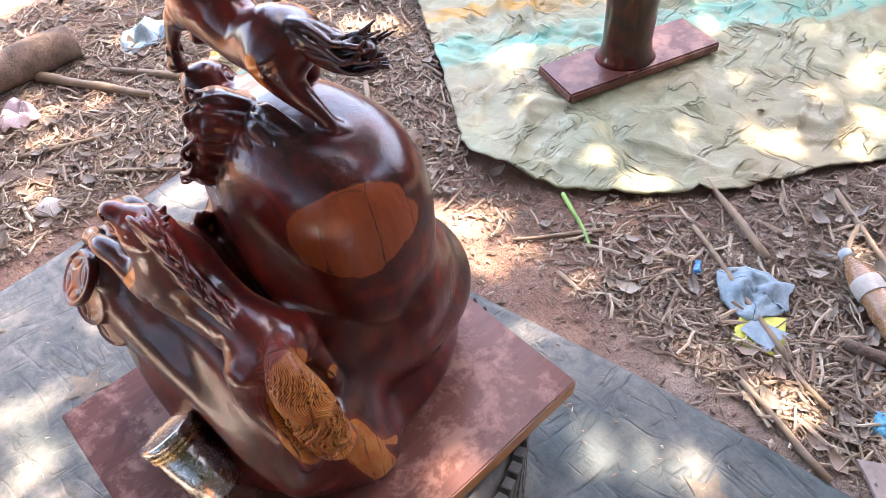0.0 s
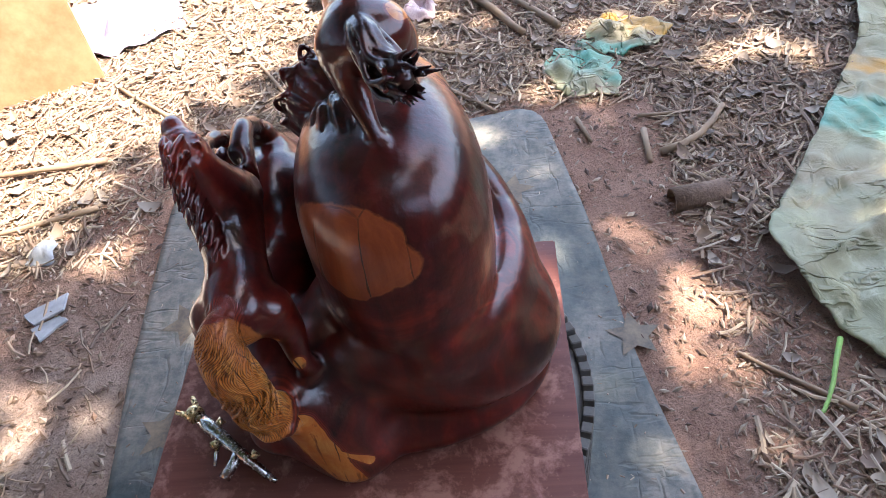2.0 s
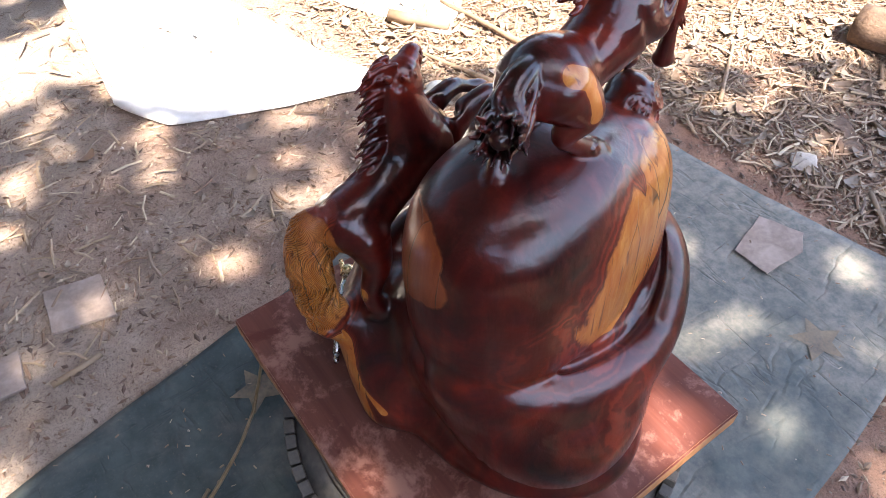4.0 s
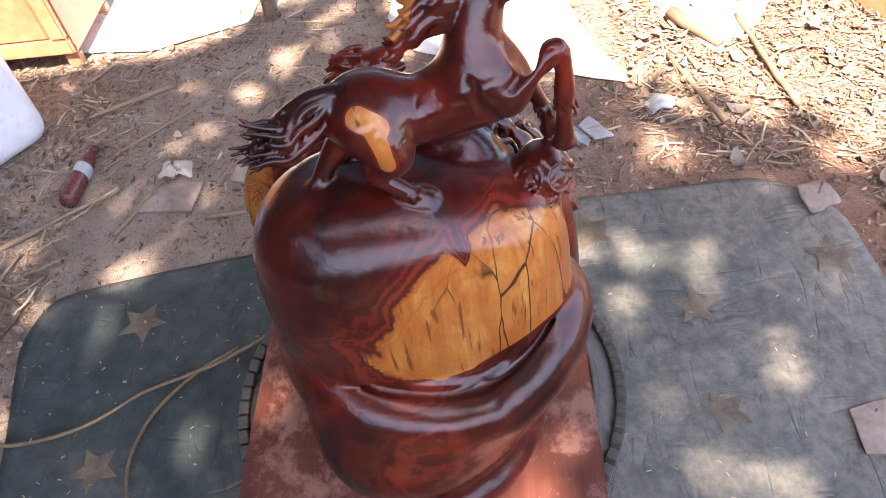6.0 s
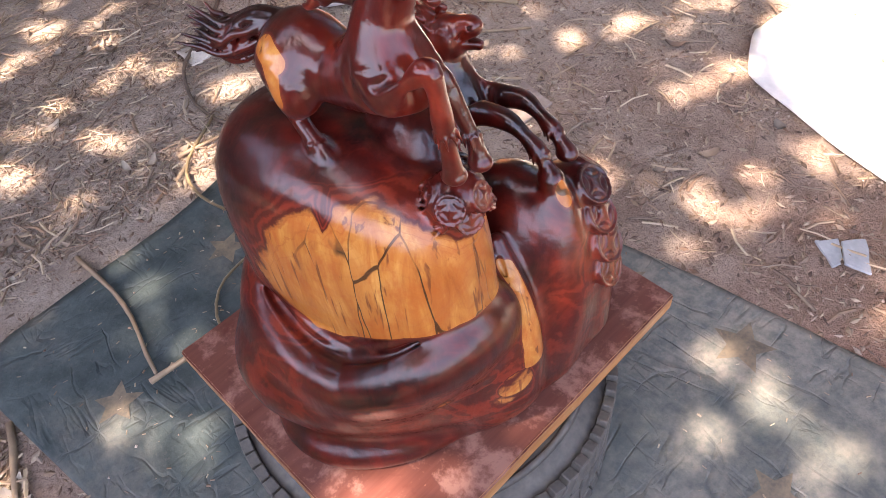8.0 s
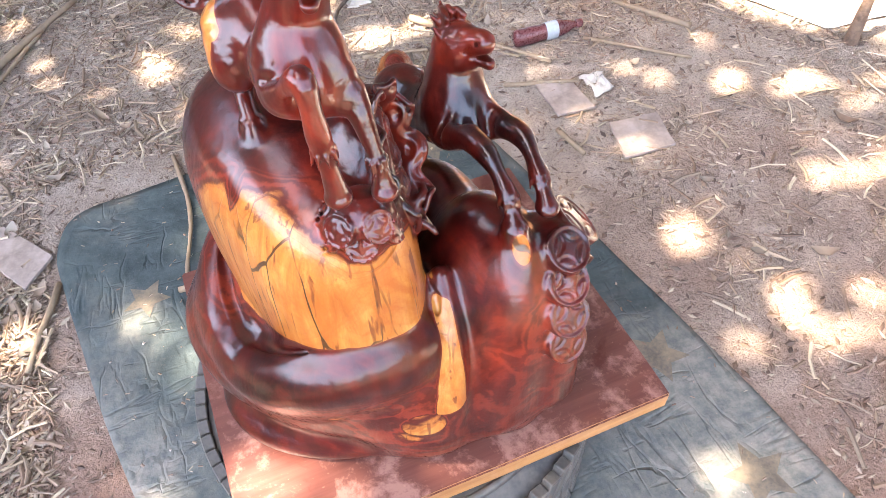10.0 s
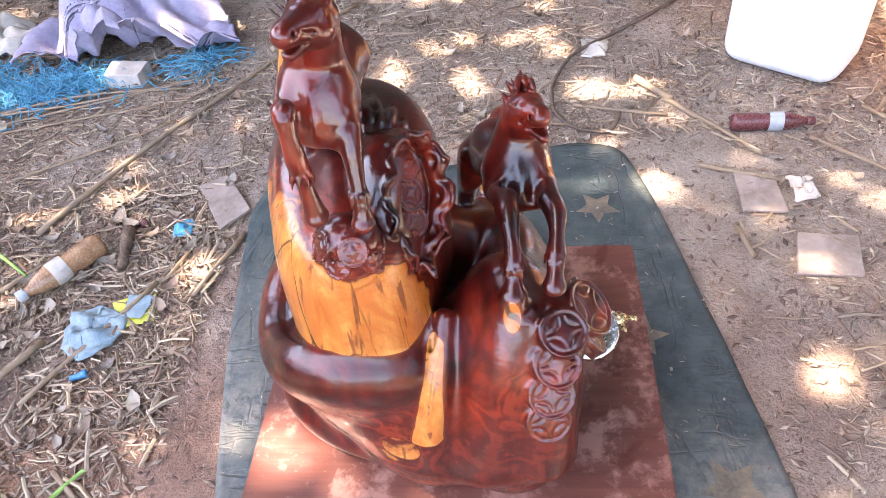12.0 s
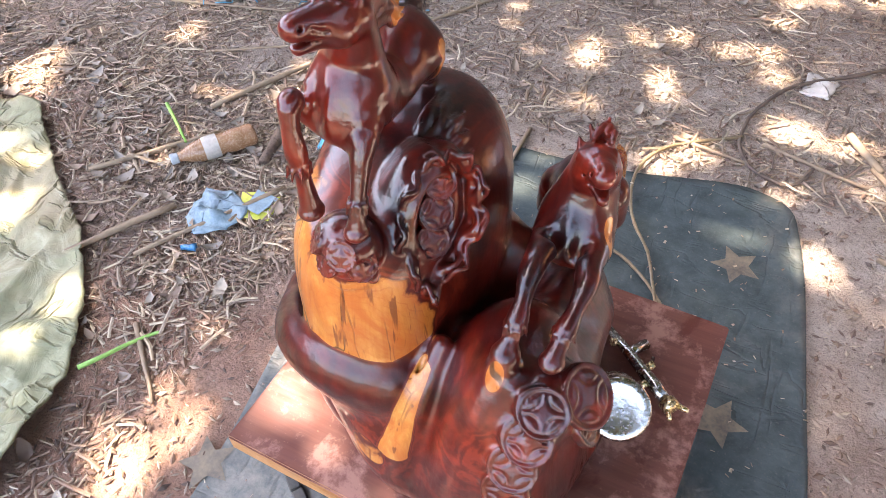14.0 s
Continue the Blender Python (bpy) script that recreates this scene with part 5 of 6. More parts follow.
def build_log():
    log = thing("log", "dark barked log lying across the litter", "log", pose(-0.40, 1.97, 0.068, 0, 0, 9))
    prof = spline([(0.0, 0, 0), (0.4, 0.01, 0.004), (0.72, -0.01, 0)], 0.05)
    v, f = tube_mesh(prof, [0.066 + 0.004 * math.sin(i * 1.3) for i in range(len(prof))], 20)
    mesh_object("trunk", v, f, BARK, log)
    for x, r in ((-0.001, 0.058), (0.721, 0.056)):
        v, f = lathe([(0.002, 0), (r, 0.0), (r, 0.004), (0.002, 0.004)], 20, True)
        turn = Matrix.Translation((x - 0.002, 0, 0)) @ Matrix.Rotation(math.pi / 2, 4, "Y")
        mesh_object("sawn_end", [turn @ Vector(p) for p in v], f, STICK, log, label="pale sawn end grain")


def build_pipe():
    v, f = [], []
    n, L = 14, 0.15
    for s, r in ((0, 0.036), (0, 0.030), (1, 0.030), (1, 0.034)):
        for i in range(n):
            a = math.pi * (-0.15 + 1.3 * i / (n - 1))
            v.append((s * L, r * math.cos(a), r * math.sin(a) + 0.012))
    for j in range(4):
        for i in range(n - 1):
            a, b = j * n, ((j + 1) % 4) * n
            f.append((a + i, a + i + 1, b + i + 1, b + i))
    for i in (0, n - 1):
        f.append((i, n + i, 2 * n + i, 3 * n + i))
    ob = mesh_object("bark_curl", v, f, BARK)
    ob.matrix_world = pose(0.705, 0.70, 0.004, 0, 0, 10)
    tagged(ob, "curled dark brown piece of bark on earth", "bark")


build_log()
build_pipe()
crumple("bark_piece", [(-0.22, 1.53), (-0.15, 1.57), (-0.02, 1.46), (-0.06, 1.41)], BARK, "flat dark piece of bark on the litter", "bark", 0.03, 8)
crumple("dry_leaf", [(-0.16, 1.31), (-0.11, 1.35), (-0.05, 1.29), (-0.12, 1.26)], PAPER, "pale curled dry leaf on the litter", "leaf", 0.03, 9)
crumple("plastic_bag", [(-0.08, 1.78), (-0.04, 1.88), (0.06, 1.87), (0.05, 1.76)], CLEAR_BAG, "crumpled pinkish clear plastic bag on litter", "bag", 0.11, 10, 12.0)
crumple("sack_scrap", [(0.42, 1.36), (0.47, 1.48), (0.58, 1.44), (0.68, 1.40), (0.65, 1.20), (0.47, 1.22)], TARP, "torn pale green sacking scrap on the litter", "scrap", 0.07, 11, 8.0, 14, 0.006)
crumple("sack_scrap", [(0.52, 1.46), (0.67, 1.68), (0.90, 1.58), (0.80, 1.44), (0.68, 1.42)], TARP, "folded pale green sacking scrap on the litter", "scrap", 0.09, 12, 7.0, 14, 0.006)
crumple("plastic_bag", [(0.42, 1.90), (0.50, 2.08), (0.68, 2.04), (0.62, 1.88)], RAG, "crumpled pale plastic bag in the litter heap", "bag", 0.12, 13, 9.0)
crumple("plastic_bag", [(0.70, 1.92), (0.75, 2.10), (0.92, 2.05), (0.88, 1.86)], TARP, "crumpled olive green plastic bag in the litter heap", "bag", 0.14, 14, 9.0)
crumple("plastic_bag", [(1.02, 1.84), (1.06, 1.98), (1.18, 1.95), (1.16, 1.80)], GREY_TILE, "crumpled silvery plastic bag among dry sticks", "bag", 0.12, 15, 12.0)
crumple("foil_wrapper", [(0.88, -0.77), (0.93, -0.76), (0.93, -0.69), (0.87, -0.70)], NET, "small crumpled teal foil wrapper on litter", "wrapper", 0.05, 16, 20.0)
stick("bottle_cap", [(1.035, -0.76, 0.012), (1.045, -0.745, 0.014)], 0.014, RED_LABEL, "small red plastic bottle cap on litter", "cap", 12, 0.006)
stick("wood_offcut", [(1.07, -0.72, 0.018), (1.03, -0.56, 0.018)], 0.020, BARK, "short dark wood offcut among the litter", "offcut", 9)


def board_sheet(name, points, label):
    v, f = sheet_mesh(points, lambda x, y: relief(x, y) + 0.012 + 0.006 * noise.noise(Vector((x * 2, y * 2, 40))), 16, 0.006, 0.03, 0.08, 0.003)
    return tagged(mesh_object(name, v, f, WHITE_SHEET), label, "sheet")


board_sheet("white_sheet", [(-1.17, 0.61), (-1.45, -0.10), (-1.66, -0.20), (-2.6, -0.12), (-2.6, 0.25), (-1.80, 0.45), (-1.48, 0.50)], "large flat white sheet lying in full sun")
# Added sheet: its pale colour whitens the sun-blown ground here.
board_sheet("white_sheet", [(-1.58, -1.08), (-1.74, -0.74), (-2.5, -0.66), (-2.7, -1.60), (-1.95, -1.75), (-1.62, -1.45)], "added pale flat sheet over the brightest ground")
board_sheet("white_sheet", [(-1.30, 0.90), (-1.70, 0.74), (-3.0, 0.40), (-3.2, 1.2), (-1.75, 1.25), (-1.45, 1.08)], "second flat white sheet with cracked edges in sun")


def build_post():
    post = thing("wooden_post", "thin dark wooden post standing in the litter", "post", pose(-1.76, -0.66, 0, 2, -3, 0))
    pts = spline([(0, 0, -0.04), (0.004, 0, 0.10), (0, 0.004, 0.45)], 0.03)
    v, f = tube_mesh(pts, [0.026 - 0.010 * min(1.0, i / 6) for i in range(len(pts))], 10)
    mesh_object("shaft", v, f, BARK, post)


build_post()


def build_jerrycan():
    can = thing("jerrycan", "white translucent plastic jerrycan standing on the earth", "container", pose(-1.055, -1.515, 0.0, 0, 0, -37))
    bm = bmesh.new()
    bmesh.ops.create_cube(bm, size=1.0)
    bmesh.ops.subdivide_edges(bm, edges=bm.edges[:], cuts=15, use_grid_fill=True)
    half, r = Vector((0.20, 0.14, 0.21)), 0.07
    for p in bm.verts:
        q = Vector([2 * p.co[i] * half[i] for i in range(3)])
        inner = Vector([max(-half[i] + r, min(half[i] - r, q[i])) for i in range(3)])
        p.co = inner + (q - inner).normalized() * r if (q - inner).length > 1e-6 else q
    bmesh.ops.translate(bm, vec=(0, 0, 0.212), verts=bm.verts)
    from_bm("body", bm, WHITE_PLASTIC, can)
    v, f = tube_mesh(spline([(-0.08, 0, 0.41), (-0.07, 0, 0.47), (0.03, 0, 0.48), (0.05, 0, 0.41)], 0.02), 0.016, 10)
    mesh_object("handle", v, f, WHITE_PLASTIC, can)
    v, f = lathe([(0.030, 0.41), (0.030, 0.44), (0.036, 0.445), (0.036, 0.475), (0.030, 0.48)], 24)
    mesh_object("cap", [Vector((x + 0.10, y, z)) for x, y, z in v], f, BLUE, can)


def framed_panel(name, label, category, m, w, h, d):
    """A board furniture side: carcass, raised frame and inset panel."""
    c = thing(name, label, category, m)

    def box(part, x0, x1, y0, y1, z0, z1, mat, bev=0.006):
        bm = bmesh.new()
        bmesh.ops.create_cube(bm, size=1.0)
        bmesh.ops.scale(bm, vec=(x1 - x0, y1 - y0, z1 - z0), verts=bm.verts)
        bmesh.ops.bevel(bm, geom=bm.edges, offset=bev, segments=2, affect="EDGES")
        bmesh.ops.translate(bm, vec=((x0 + x1) / 2, (y0 + y1) / 2, (z0 + z1) / 2), verts=bm.verts)
        return from_bm(part, bm, mat, c, smooth=False)
    box("carcass", 0, w, 0.012, d, 0.06, h, ORANGE_WOOD)
    box("bottom_rail", 0, w, -0.012, 0.010, 0.07, 0.13, ORANGE_WOOD)
    box("top_rail", 0, w, -0.012, 0.010, h - 0.08, h - 0.005, ORANGE_WOOD)
    for x in (0.002, w - 0.062):
        box("stile", x, x + 0.06, -0.014, 0.008, 0.132, h - 0.082, ORANGE_WOOD)
    box("panel", 0.07, w - 0.07, -0.004, 0.010, 0.134, h - 0.084, ORANGE_WOOD, 0.004)
    for x in (0.03, w - 0.03):
        for y in (0.03, d - 0.03):
            box("foot", x - 0.025, x + 0.025, y - 0.02, y + 0.02, 0.0, 0.058, ORANGE_WOOD, 0.004)


def build_plain_board():
    bm = bmesh.new()
    bmesh.ops.create_cube(bm, size=1.0)
    bmesh.ops.scale(bm, vec=(0.64, 0.03, 0.95), verts=bm.verts)
    bmesh.ops.bevel(bm, geom=bm.edges, offset=0.004, segments=2, affect="EDGES")
    board = from_bm("door_board", bm, ORANGE_WOOD, smooth=False)
    board.matrix_world = pose(-1.52, 1.545, 0.46, -10, 0, 24)
    tagged(board, "orange-brown wooden board leaning upright in full sun", "board")


build_jerrycan()
framed_panel("wooden_cabinet", "orange varnished wooden cabinet with panelled front on earth", "cabinet", pose(-1.50, -1.95, 0, 0, 0, 92), 0.62, 0.80, 0.40)
build_plain_board()
crumple("cloth", [(-1.55, 1.80), (-1.20, 1.72), (-0.95, 1.90), (-1.05, 2.15), (-1.50, 2.20)], CLOTH, "pale lilac cloth heaped on the earth in sun", "cloth", 0.14, 17, 4.0, 18)
crumple("cloth", [(-2.20, 1.05), (-1.85, 1.30), (-1.95, 1.60), (-2.40, 1.40)], CLOTH, "lilac cloth bundle beside a board in sun", "cloth", 0.20, 18, 4.0, 18)
crumple("cloth", [(1.92, -1.66), (1.72, -1.72), (1.55, -1.64), (1.34, -1.66), (1.20, -1.74), (0.97, -1.72), (1.10, -1.98), (1.25, -2.22), (1.95, -2.15)], CLOTH, "crumpled lilac cloth heap with frayed edges", "cloth", 0.42, 19, 2.6, 30, 0.012, 0.03)
crumple("plastic_bag", [(2.22, -1.78), (2.02, -1.84), (1.96, -2.04), (2.16, -2.16), (2.34, -1.98)], PAPER, "crumpled cream plastic bag beside the cloth heap", "bag", 0.26, 24, 5.0, 16)
crumple("plastic_wrap", [(2.34, -1.70), (2.24, -1.72), (2.22, -1.80), (2.36, -1.82)], RED_LABEL, "crumpled dark red plastic wrap on the earth", "wrap", 0.12, 25, 9.0)
flat_piece("wood_block", [(1.48, -1.55), (1.34, -1.54), (1.33, -1.64), (1.49, -1.66)], PAPER, "pale small wooden block beside blue netting", "block", 0.004, 0.06, 0, 9)


def build_net():
    """A tangle of thin blue cords."""
    rng = random.Random(23)
    v, f = [], []
    for i in range(520):
        cx, cy, sx, sy = ((1.66, -1.57, 0.16, 0.060), (1.88, -1.49, 0.13, 0.07), (1.12, -1.70, 0.075, 0.040), (2.05, -1.60, 0.12, 0.09))[0 if i % 8 < 3 else 1 if i % 8 < 5 else 2 if i % 8 == 5 else 3]
        x, y = rng.gauss(cx, sx * 0.6), rng.gauss(cy, sy * 0.6)
        a, pts = rng.uniform(0, 6.28), []
        for k in range(6):
            pts.append((x, y, relief(x, y) + 0.010 + abs(rng.gauss(0, 0.022))))
            a += rng.uniform(-0.9, 0.9)
            x, y = x + 0.035 * math.cos(a), y + 0.035 * math.sin(a)
        w, g = tube_mesh(pts, 0.0022, 4)
        b = len(v)
        v += w
        f += [tuple(b + q for q in one) for one in g]
    tagged(mesh_object("fishing_net", v, f, NET), "tangled bright blue nylon netting heaped on earth", "net", kind="stuff")


build_net()
stick("cable", [(-1.0, -2.25, 0.012), (-0.72, -1.96, 0.012), (-0.46, -1.73, 0.014), (-0.33, -1.62, 0.016), (-0.25, -1.46, 0.012), (-0.23, -1.29, 0.012), (-0.28, -1.16, 0.012), (-0.40, -1.12, 0.012), (-0.45, -1.22, 0.014)], 0.008, CABLE, "dark brown rubber cable winding over the earth", "cable", 8, 0.03)
stick("cable", [(-0.57, -2.22, 0.014), (-0.80, -2.10, 0.014), (-0.74, -1.98, 0.02), (-0.60, -2.08, 0.014), (-0.66, -2.30, 0.014)], 0.007, CABLE, "loop of dark brown rubber cable on earth", "cable", 8, 0.03, 2)
stick("hose", [(-0.24, -1.29, 0.014), (-0.05, -1.14, 0.014), (0.0, -0.98, 0.022), (-0.04, -0.82, 0.022), (-0.12, -0.70, 0.024), (-0.20, -0.52, 0.03), (-0.30, -0.36, 0.06), (-0.34, -0.27, 0.20)], 0.0055, HOSE, "thin yellowed air hose over the mat", "hose", 8, 0.03, 3)
stick("hose", [(-0.24, -0.49, 0.024), (-0.17, -0.58, 0.024), (-0.06, -0.66, 0.024), (0.06, -0.68, 0.024), (0.16, -0.64, 0.024), (0.22, -0.54, 0.026), (0.18, -0.44, 0.03)], 0.005, HOSE, "loop of thin yellowed air hose on mat", "hose", 8, 0.03, 4)


# ---- spray gun and its cup on the plank ----
def build_cup():
    cup = thing("metal_cup", "polished metal spray-gun cup with a screw lid on plank", "cup", Matrix.Translation((-0.208, -0.046, SLAB_Z + 0.030)) @ Vector((-0.020, 0.088, 0.106)).to_track_quat("Z", "Y").to_matrix().to_4x4())
    v, f = lathe([(0.030, 0.0), (0.039, 0.003), (0.042, 0.012), (0.042, 0.110)], 40)
    mesh_object("body", v, f, STEEL, cup)
    for z in (0.109, 0.117):
        v, f = lathe([(0.0435, z), (0.046, z + 0.0015), (0.046, z + 0.0045), (0.0435, z + 0.006)], 40)
        mesh_object("screw_ring", v, f, BRASS, cup)
    v, f = lathe([(0.047, 0.124), (0.049, 0.127), (0.049, 0.136), (0.045, 0.139), (0.036, 0.137), (0.02, 0.135), (0.002, 0.1345)], 40)
    mesh_object("lid", v, f, STEEL, cup, label="bright shallow metal lid")


def build_gun():
    gun = thing("spray_gun", "worn steel spray gun with knobs lying on plank", "tool", pose(-0.226, -0.122, SLAB_Z + 0.016, 0, 0, -38))

    def rod(name, pts, r, mat=STEEL, n=12):
        w, g = tube_mesh(pts, r, n)
        return mesh_object(name, w, g, mat, gun)
    rod("barrel", [(-0.075, 0, 0.012), (-0.045, 0, 0.012), (0.02, 0, 0.010), (0.10, 0, 0.006)], [0.010, 0.013, 0.010, 0.007])
    rod("air_cap", [(-0.098, 0, 0.012), (-0.092, 0, 0.012), (-0.078, 0, 0.012)], [0.010, 0.016, 0.015], BRASS, 16)
    for s in (-1, 1):
        rod("horn", [(-0.094, 0.010 * s, 0.014), (-0.112, 0.018 * s, 0.018)], [0.006, 0.004], BRASS, 8)
    rod("needle", [(0.10, 0, 0.006), (0.118, 0.002, 0.004)], [0.006, 0.004])
    for x, y in ((-0.035, 0.022), (-0.01, -0.022), (0.06, 0.016)):
        knob = rod("knob", [(x, y * 0.4, 0.012), (x, y, 0.014)], [0.006, 0.008], BRASS, 10)
    rod("handle", [(0.03, 0.0, 0.008), (0.036, -0.020, 0.002), (0.040, -0.045, -0.003)], [0.010, 0.009, 0.010])
    rod("trigger", [(-0.012, -0.008, 0.006), (-0.004, -0.024, 0.0), (0.010, -0.040, -0.004)], [0.004, 0.004, 0.003])


build_cup()
build_gun()


# ---- the second carving's foot on the tarpaulin ----
def build_stand():
    ob = thing("wooden_stand", "dark red varnished wooden post on a flat plinth on tarpaulin", "stand", pose(1.61, 0.49, 0.030, 0, 0, -17))
    bm = bmesh.new()
    bmesh.ops.create_cube(bm, size=1.0)
    bmesh.ops.scale(bm, vec=(0.60, 0.20, 0.036), verts=bm.verts)
    bmesh.ops.bevel(bm, geom=bm.edges, offset=0.006, segments=2, affect="EDGES")
    bmesh.ops.translate(bm, vec=(0, 0, 0.018), verts=bm.verts)
    from_bm("plinth", bm, SLAB_TOP, ob, smooth=False)
    prof = [(0.105, 0.030), (0.088, 0.050), (0.080, 0.10), (0.082, 0.22), (0.092, 0.40), (0.10, 0.62), (0.085, 0.80), (0.03, 0.86)]
    v, f = lathe(prof, 36)
    mesh_object("post", [(x * 1.05 - 0.02, y * 0.92, z) for x, y, z in v], f, CARVED, ob)


build_stand()


# ---- unseen dark walls, added round the yard to block light ----
BLOCKER = speckled("dark_blocker", (0.05, 0.038, 0.030), (0.11, 0.085, 0.068), 1.6, 0.9)


def build_blockers():
    for name, m, w, h in (("blocker_east", pose(4.6, 0, 0, 0, 0, 90), 13.0, 1.8), ("blocker_north", pose(-0.5, 8.0, 0), 12.0, 1.2), ("blocker_south", pose(-0.5, -3.3, 0), 12.0, 3.2), ("blocker_west", pose(-7.5, 0, 0, 0, 0, 90), 13.0, 2.2)):
        bm = bmesh.new()
        bmesh.ops.create_cube(bm, size=1.0)
        bmesh.ops.scale(bm, vec=(w, 0.2, h), verts=bm.verts)
        bmesh.ops.bevel(bm, geom=bm.edges, offset=0.02, segments=1, affect="EDGES")
        bmesh.ops.translate(bm, vec=(0, 0, h / 2 - 0.05), verts=bm.verts)
        ob = from_bm(name, bm, BLOCKER, smooth=False)
        ob.matrix_world = m
        tagged(ob, "plain dark wall, unseen, added to hold back light", "wall", kind="structure")


build_blockers()


# ---- litter ----
def build_litter():
    rng = random.Random(31)

    def covered(x, y, ring):
        inside = False
        for (x0, y0), (x1, y1) in zip(ring, ring[1:] + ring[:1]):
            if (y0 > y) != (y1 > y) and x < x0 + (y - y0) * (x1 - x0) / (y1 - y0):
                inside = not inside
        return inside

    def density(x, y):
        if covered(x, y, TARP_EDGE):
            return 0.012
        if -0.75 < x < 0.74 and -1.08 < y < 1.18:
            return 0.02 if abs(x) > 0.40 or abs(y) > 0.36 else 0.0
        d = 0.26
        if y > 1.15 and x > -1.0:
            d = 0.72
        if x > 0.6 and y < 0.3:
            d = 0.60
        if x > 0.55 and 0.55 < y < 1.4:
            d = 0.9
        if y < -0.95 and x < 1.5:
            d = 0.22
        if x < -0.95 and y > 0.62:
            d = 0.8
        if x > 0.62 and -0.05 < y < 0.5:
            d = 0.30
        if x < -0.55 and -1.0 < y < 0.62:
            d = 0.07
        return d * (0.45 + 1.1 * max(0, 0.5 + noise.noise(Vector((x * 3.1, y * 3.1, 60)))))
    v, f = [], []
    made = 0
    while made < 95000:
        x, y = rng.uniform(-2.6, 2.8), rng.uniform(-2.7, 2.6)
        if rng.random() > density(x, y):
            continue
        made += 1
        long = rng.random() ** 3.2
        L, r = 0.010 + 0.095 * long, 0.0005 + 0.0008 * rng.random() + 0.0014 * long
        a, e = rng.uniform(0, math.pi), rng.uniform(-0.12, 0.18)
        d = Vector((math.cos(a), math.sin(a), e)) * L / 2
        s = Vector((-math.sin(a), math.cos(a), 0)) * r * rng.uniform(1, 2.4)
        u = Vector((0, 0, r))
        c = Vector((x, y, relief(x, y) + r + rng.random() ** 3 * 0.016 + abs(e) * L * 0.3))
        if -0.75 < x < 0.74 and -1.08 < y < 1.18:
            c.z += 0.013
            d, r = d * min(1.0, 0.010 / L), r * 0.6
            s, u, L = s * 0.6, u * 0.6, 0.010
        bow = Vector((-math.sin(a), math.cos(a), 0)) * L * rng.uniform(-0.10, 0.10)
        b = len(v)
        if L < 0.040:
            for p in (c - d, c + d):
                v += [p + s, p + u * 1.4, p - s]
            f += [(b, b + 1, b + 4, b + 3), (b + 1, b + 2, b + 5, b + 4)]
            continue
        for p in (c - d, c + bow, c + d):
            v += [p + s, p + u, p - s, p - u]
        for k in (0, 4):
            f += [(b + k + i, b + k + (i + 1) % 4, b + k + 4 + (i + 1) % 4, b + k + 4 + i) for i in range(4)]
        f += [(b + 3, b + 2, b + 1, b), (b + 8, b + 9, b + 10, b + 11)]
    tagged(mesh_object("straw_litter", v, f, STRAW, smooth=False), "dry straw, twigs and wood shavings strewn over earth", "litter", kind="stuff")
    v, f = [], []
    made = 0
    while made < 90000:
        x, y = rng.uniform(-1.9, 2.0), rng.uniform(-2.2, 2.1)
        if covered(x, y, TARP_EDGE) or (-0.75 < x < 0.74 and -1.08 < y < 1.18 and covered(x, y, MAT_EDGE)):
            continue
        if rng.random() > 0.14 + 1.2 * density(x, y):
            continue
        made += 1
        L = 0.004 + 0.014 * rng.random() ** 2
        a, w = rng.uniform(0, 6.28), L * rng.uniform(0.18, 0.5)
        d, q = Vector((math.cos(a), math.sin(a), rng.uniform(-0.25, 0.35))) * L, Vector((-math.sin(a), math.cos(a), rng.uniform(-0.3, 0.3))) * w
        c, b = Vector((x, y, relief(x, y) + 0.002 + 0.35 * L * rng.random())), len(v)
        v += [c - d, c + q, c + d * rng.uniform(0.7, 1.1), c - q, c + Vector((0, 0, w * 0.7))]
        f += [(b, b + 3, b + 4), (b + 3, b + 2, b + 4), (b + 2, b + 1, b + 4), (b + 1, b, b + 4)]
    tagged(mesh_object("wood_chips", v, f, CHIPS, smooth=False), "fine wood chips, shavings and crumbled leaves on earth", "litter", kind="stuff")
    v, f = [], []
    made = 0
    while made < 16000:
        x, y = rng.uniform(-2.2, 2.2), rng.uniform(-2.4, 2.4)
        if covered(x, y, TARP_EDGE) or (-0.75 < x < 0.74 and -1.08 < y < 1.18 and rng.random() > 0.06):
            continue
        made += 1
        r = 0.0014 + 0.0050 * rng.random() ** 4
        z = 0.012 if -0.75 < x < 0.74 and -1.08 < y < 1.18 else 0.0
        c, b = Vector((x, y, relief(x, y) + r * 0.5 + z)), len(v)
        k = [r * rng.uniform(0.6, 1.3) for _ in range(5)]
        v += [c + Vector((k[0], 0.2 * r, 0)), c + Vector((0.1 * r, k[1], 0)), c - Vector((k[2], 0.1 * r, 0)), c - Vector((0, k[3], 0)), c + Vector((0, 0, k[4]))]
        f += [(b, b + 1, b + 4), (b + 1, b + 2, b + 4), (b + 2, b + 3, b + 4), (b + 3, b, b + 4)]
    tagged(mesh_object("grit", v, f, GRIT, smooth=False), "small stones, clods and crumbs of earth", "grit", kind="stuff")
    v, f = [], []
    made = 0
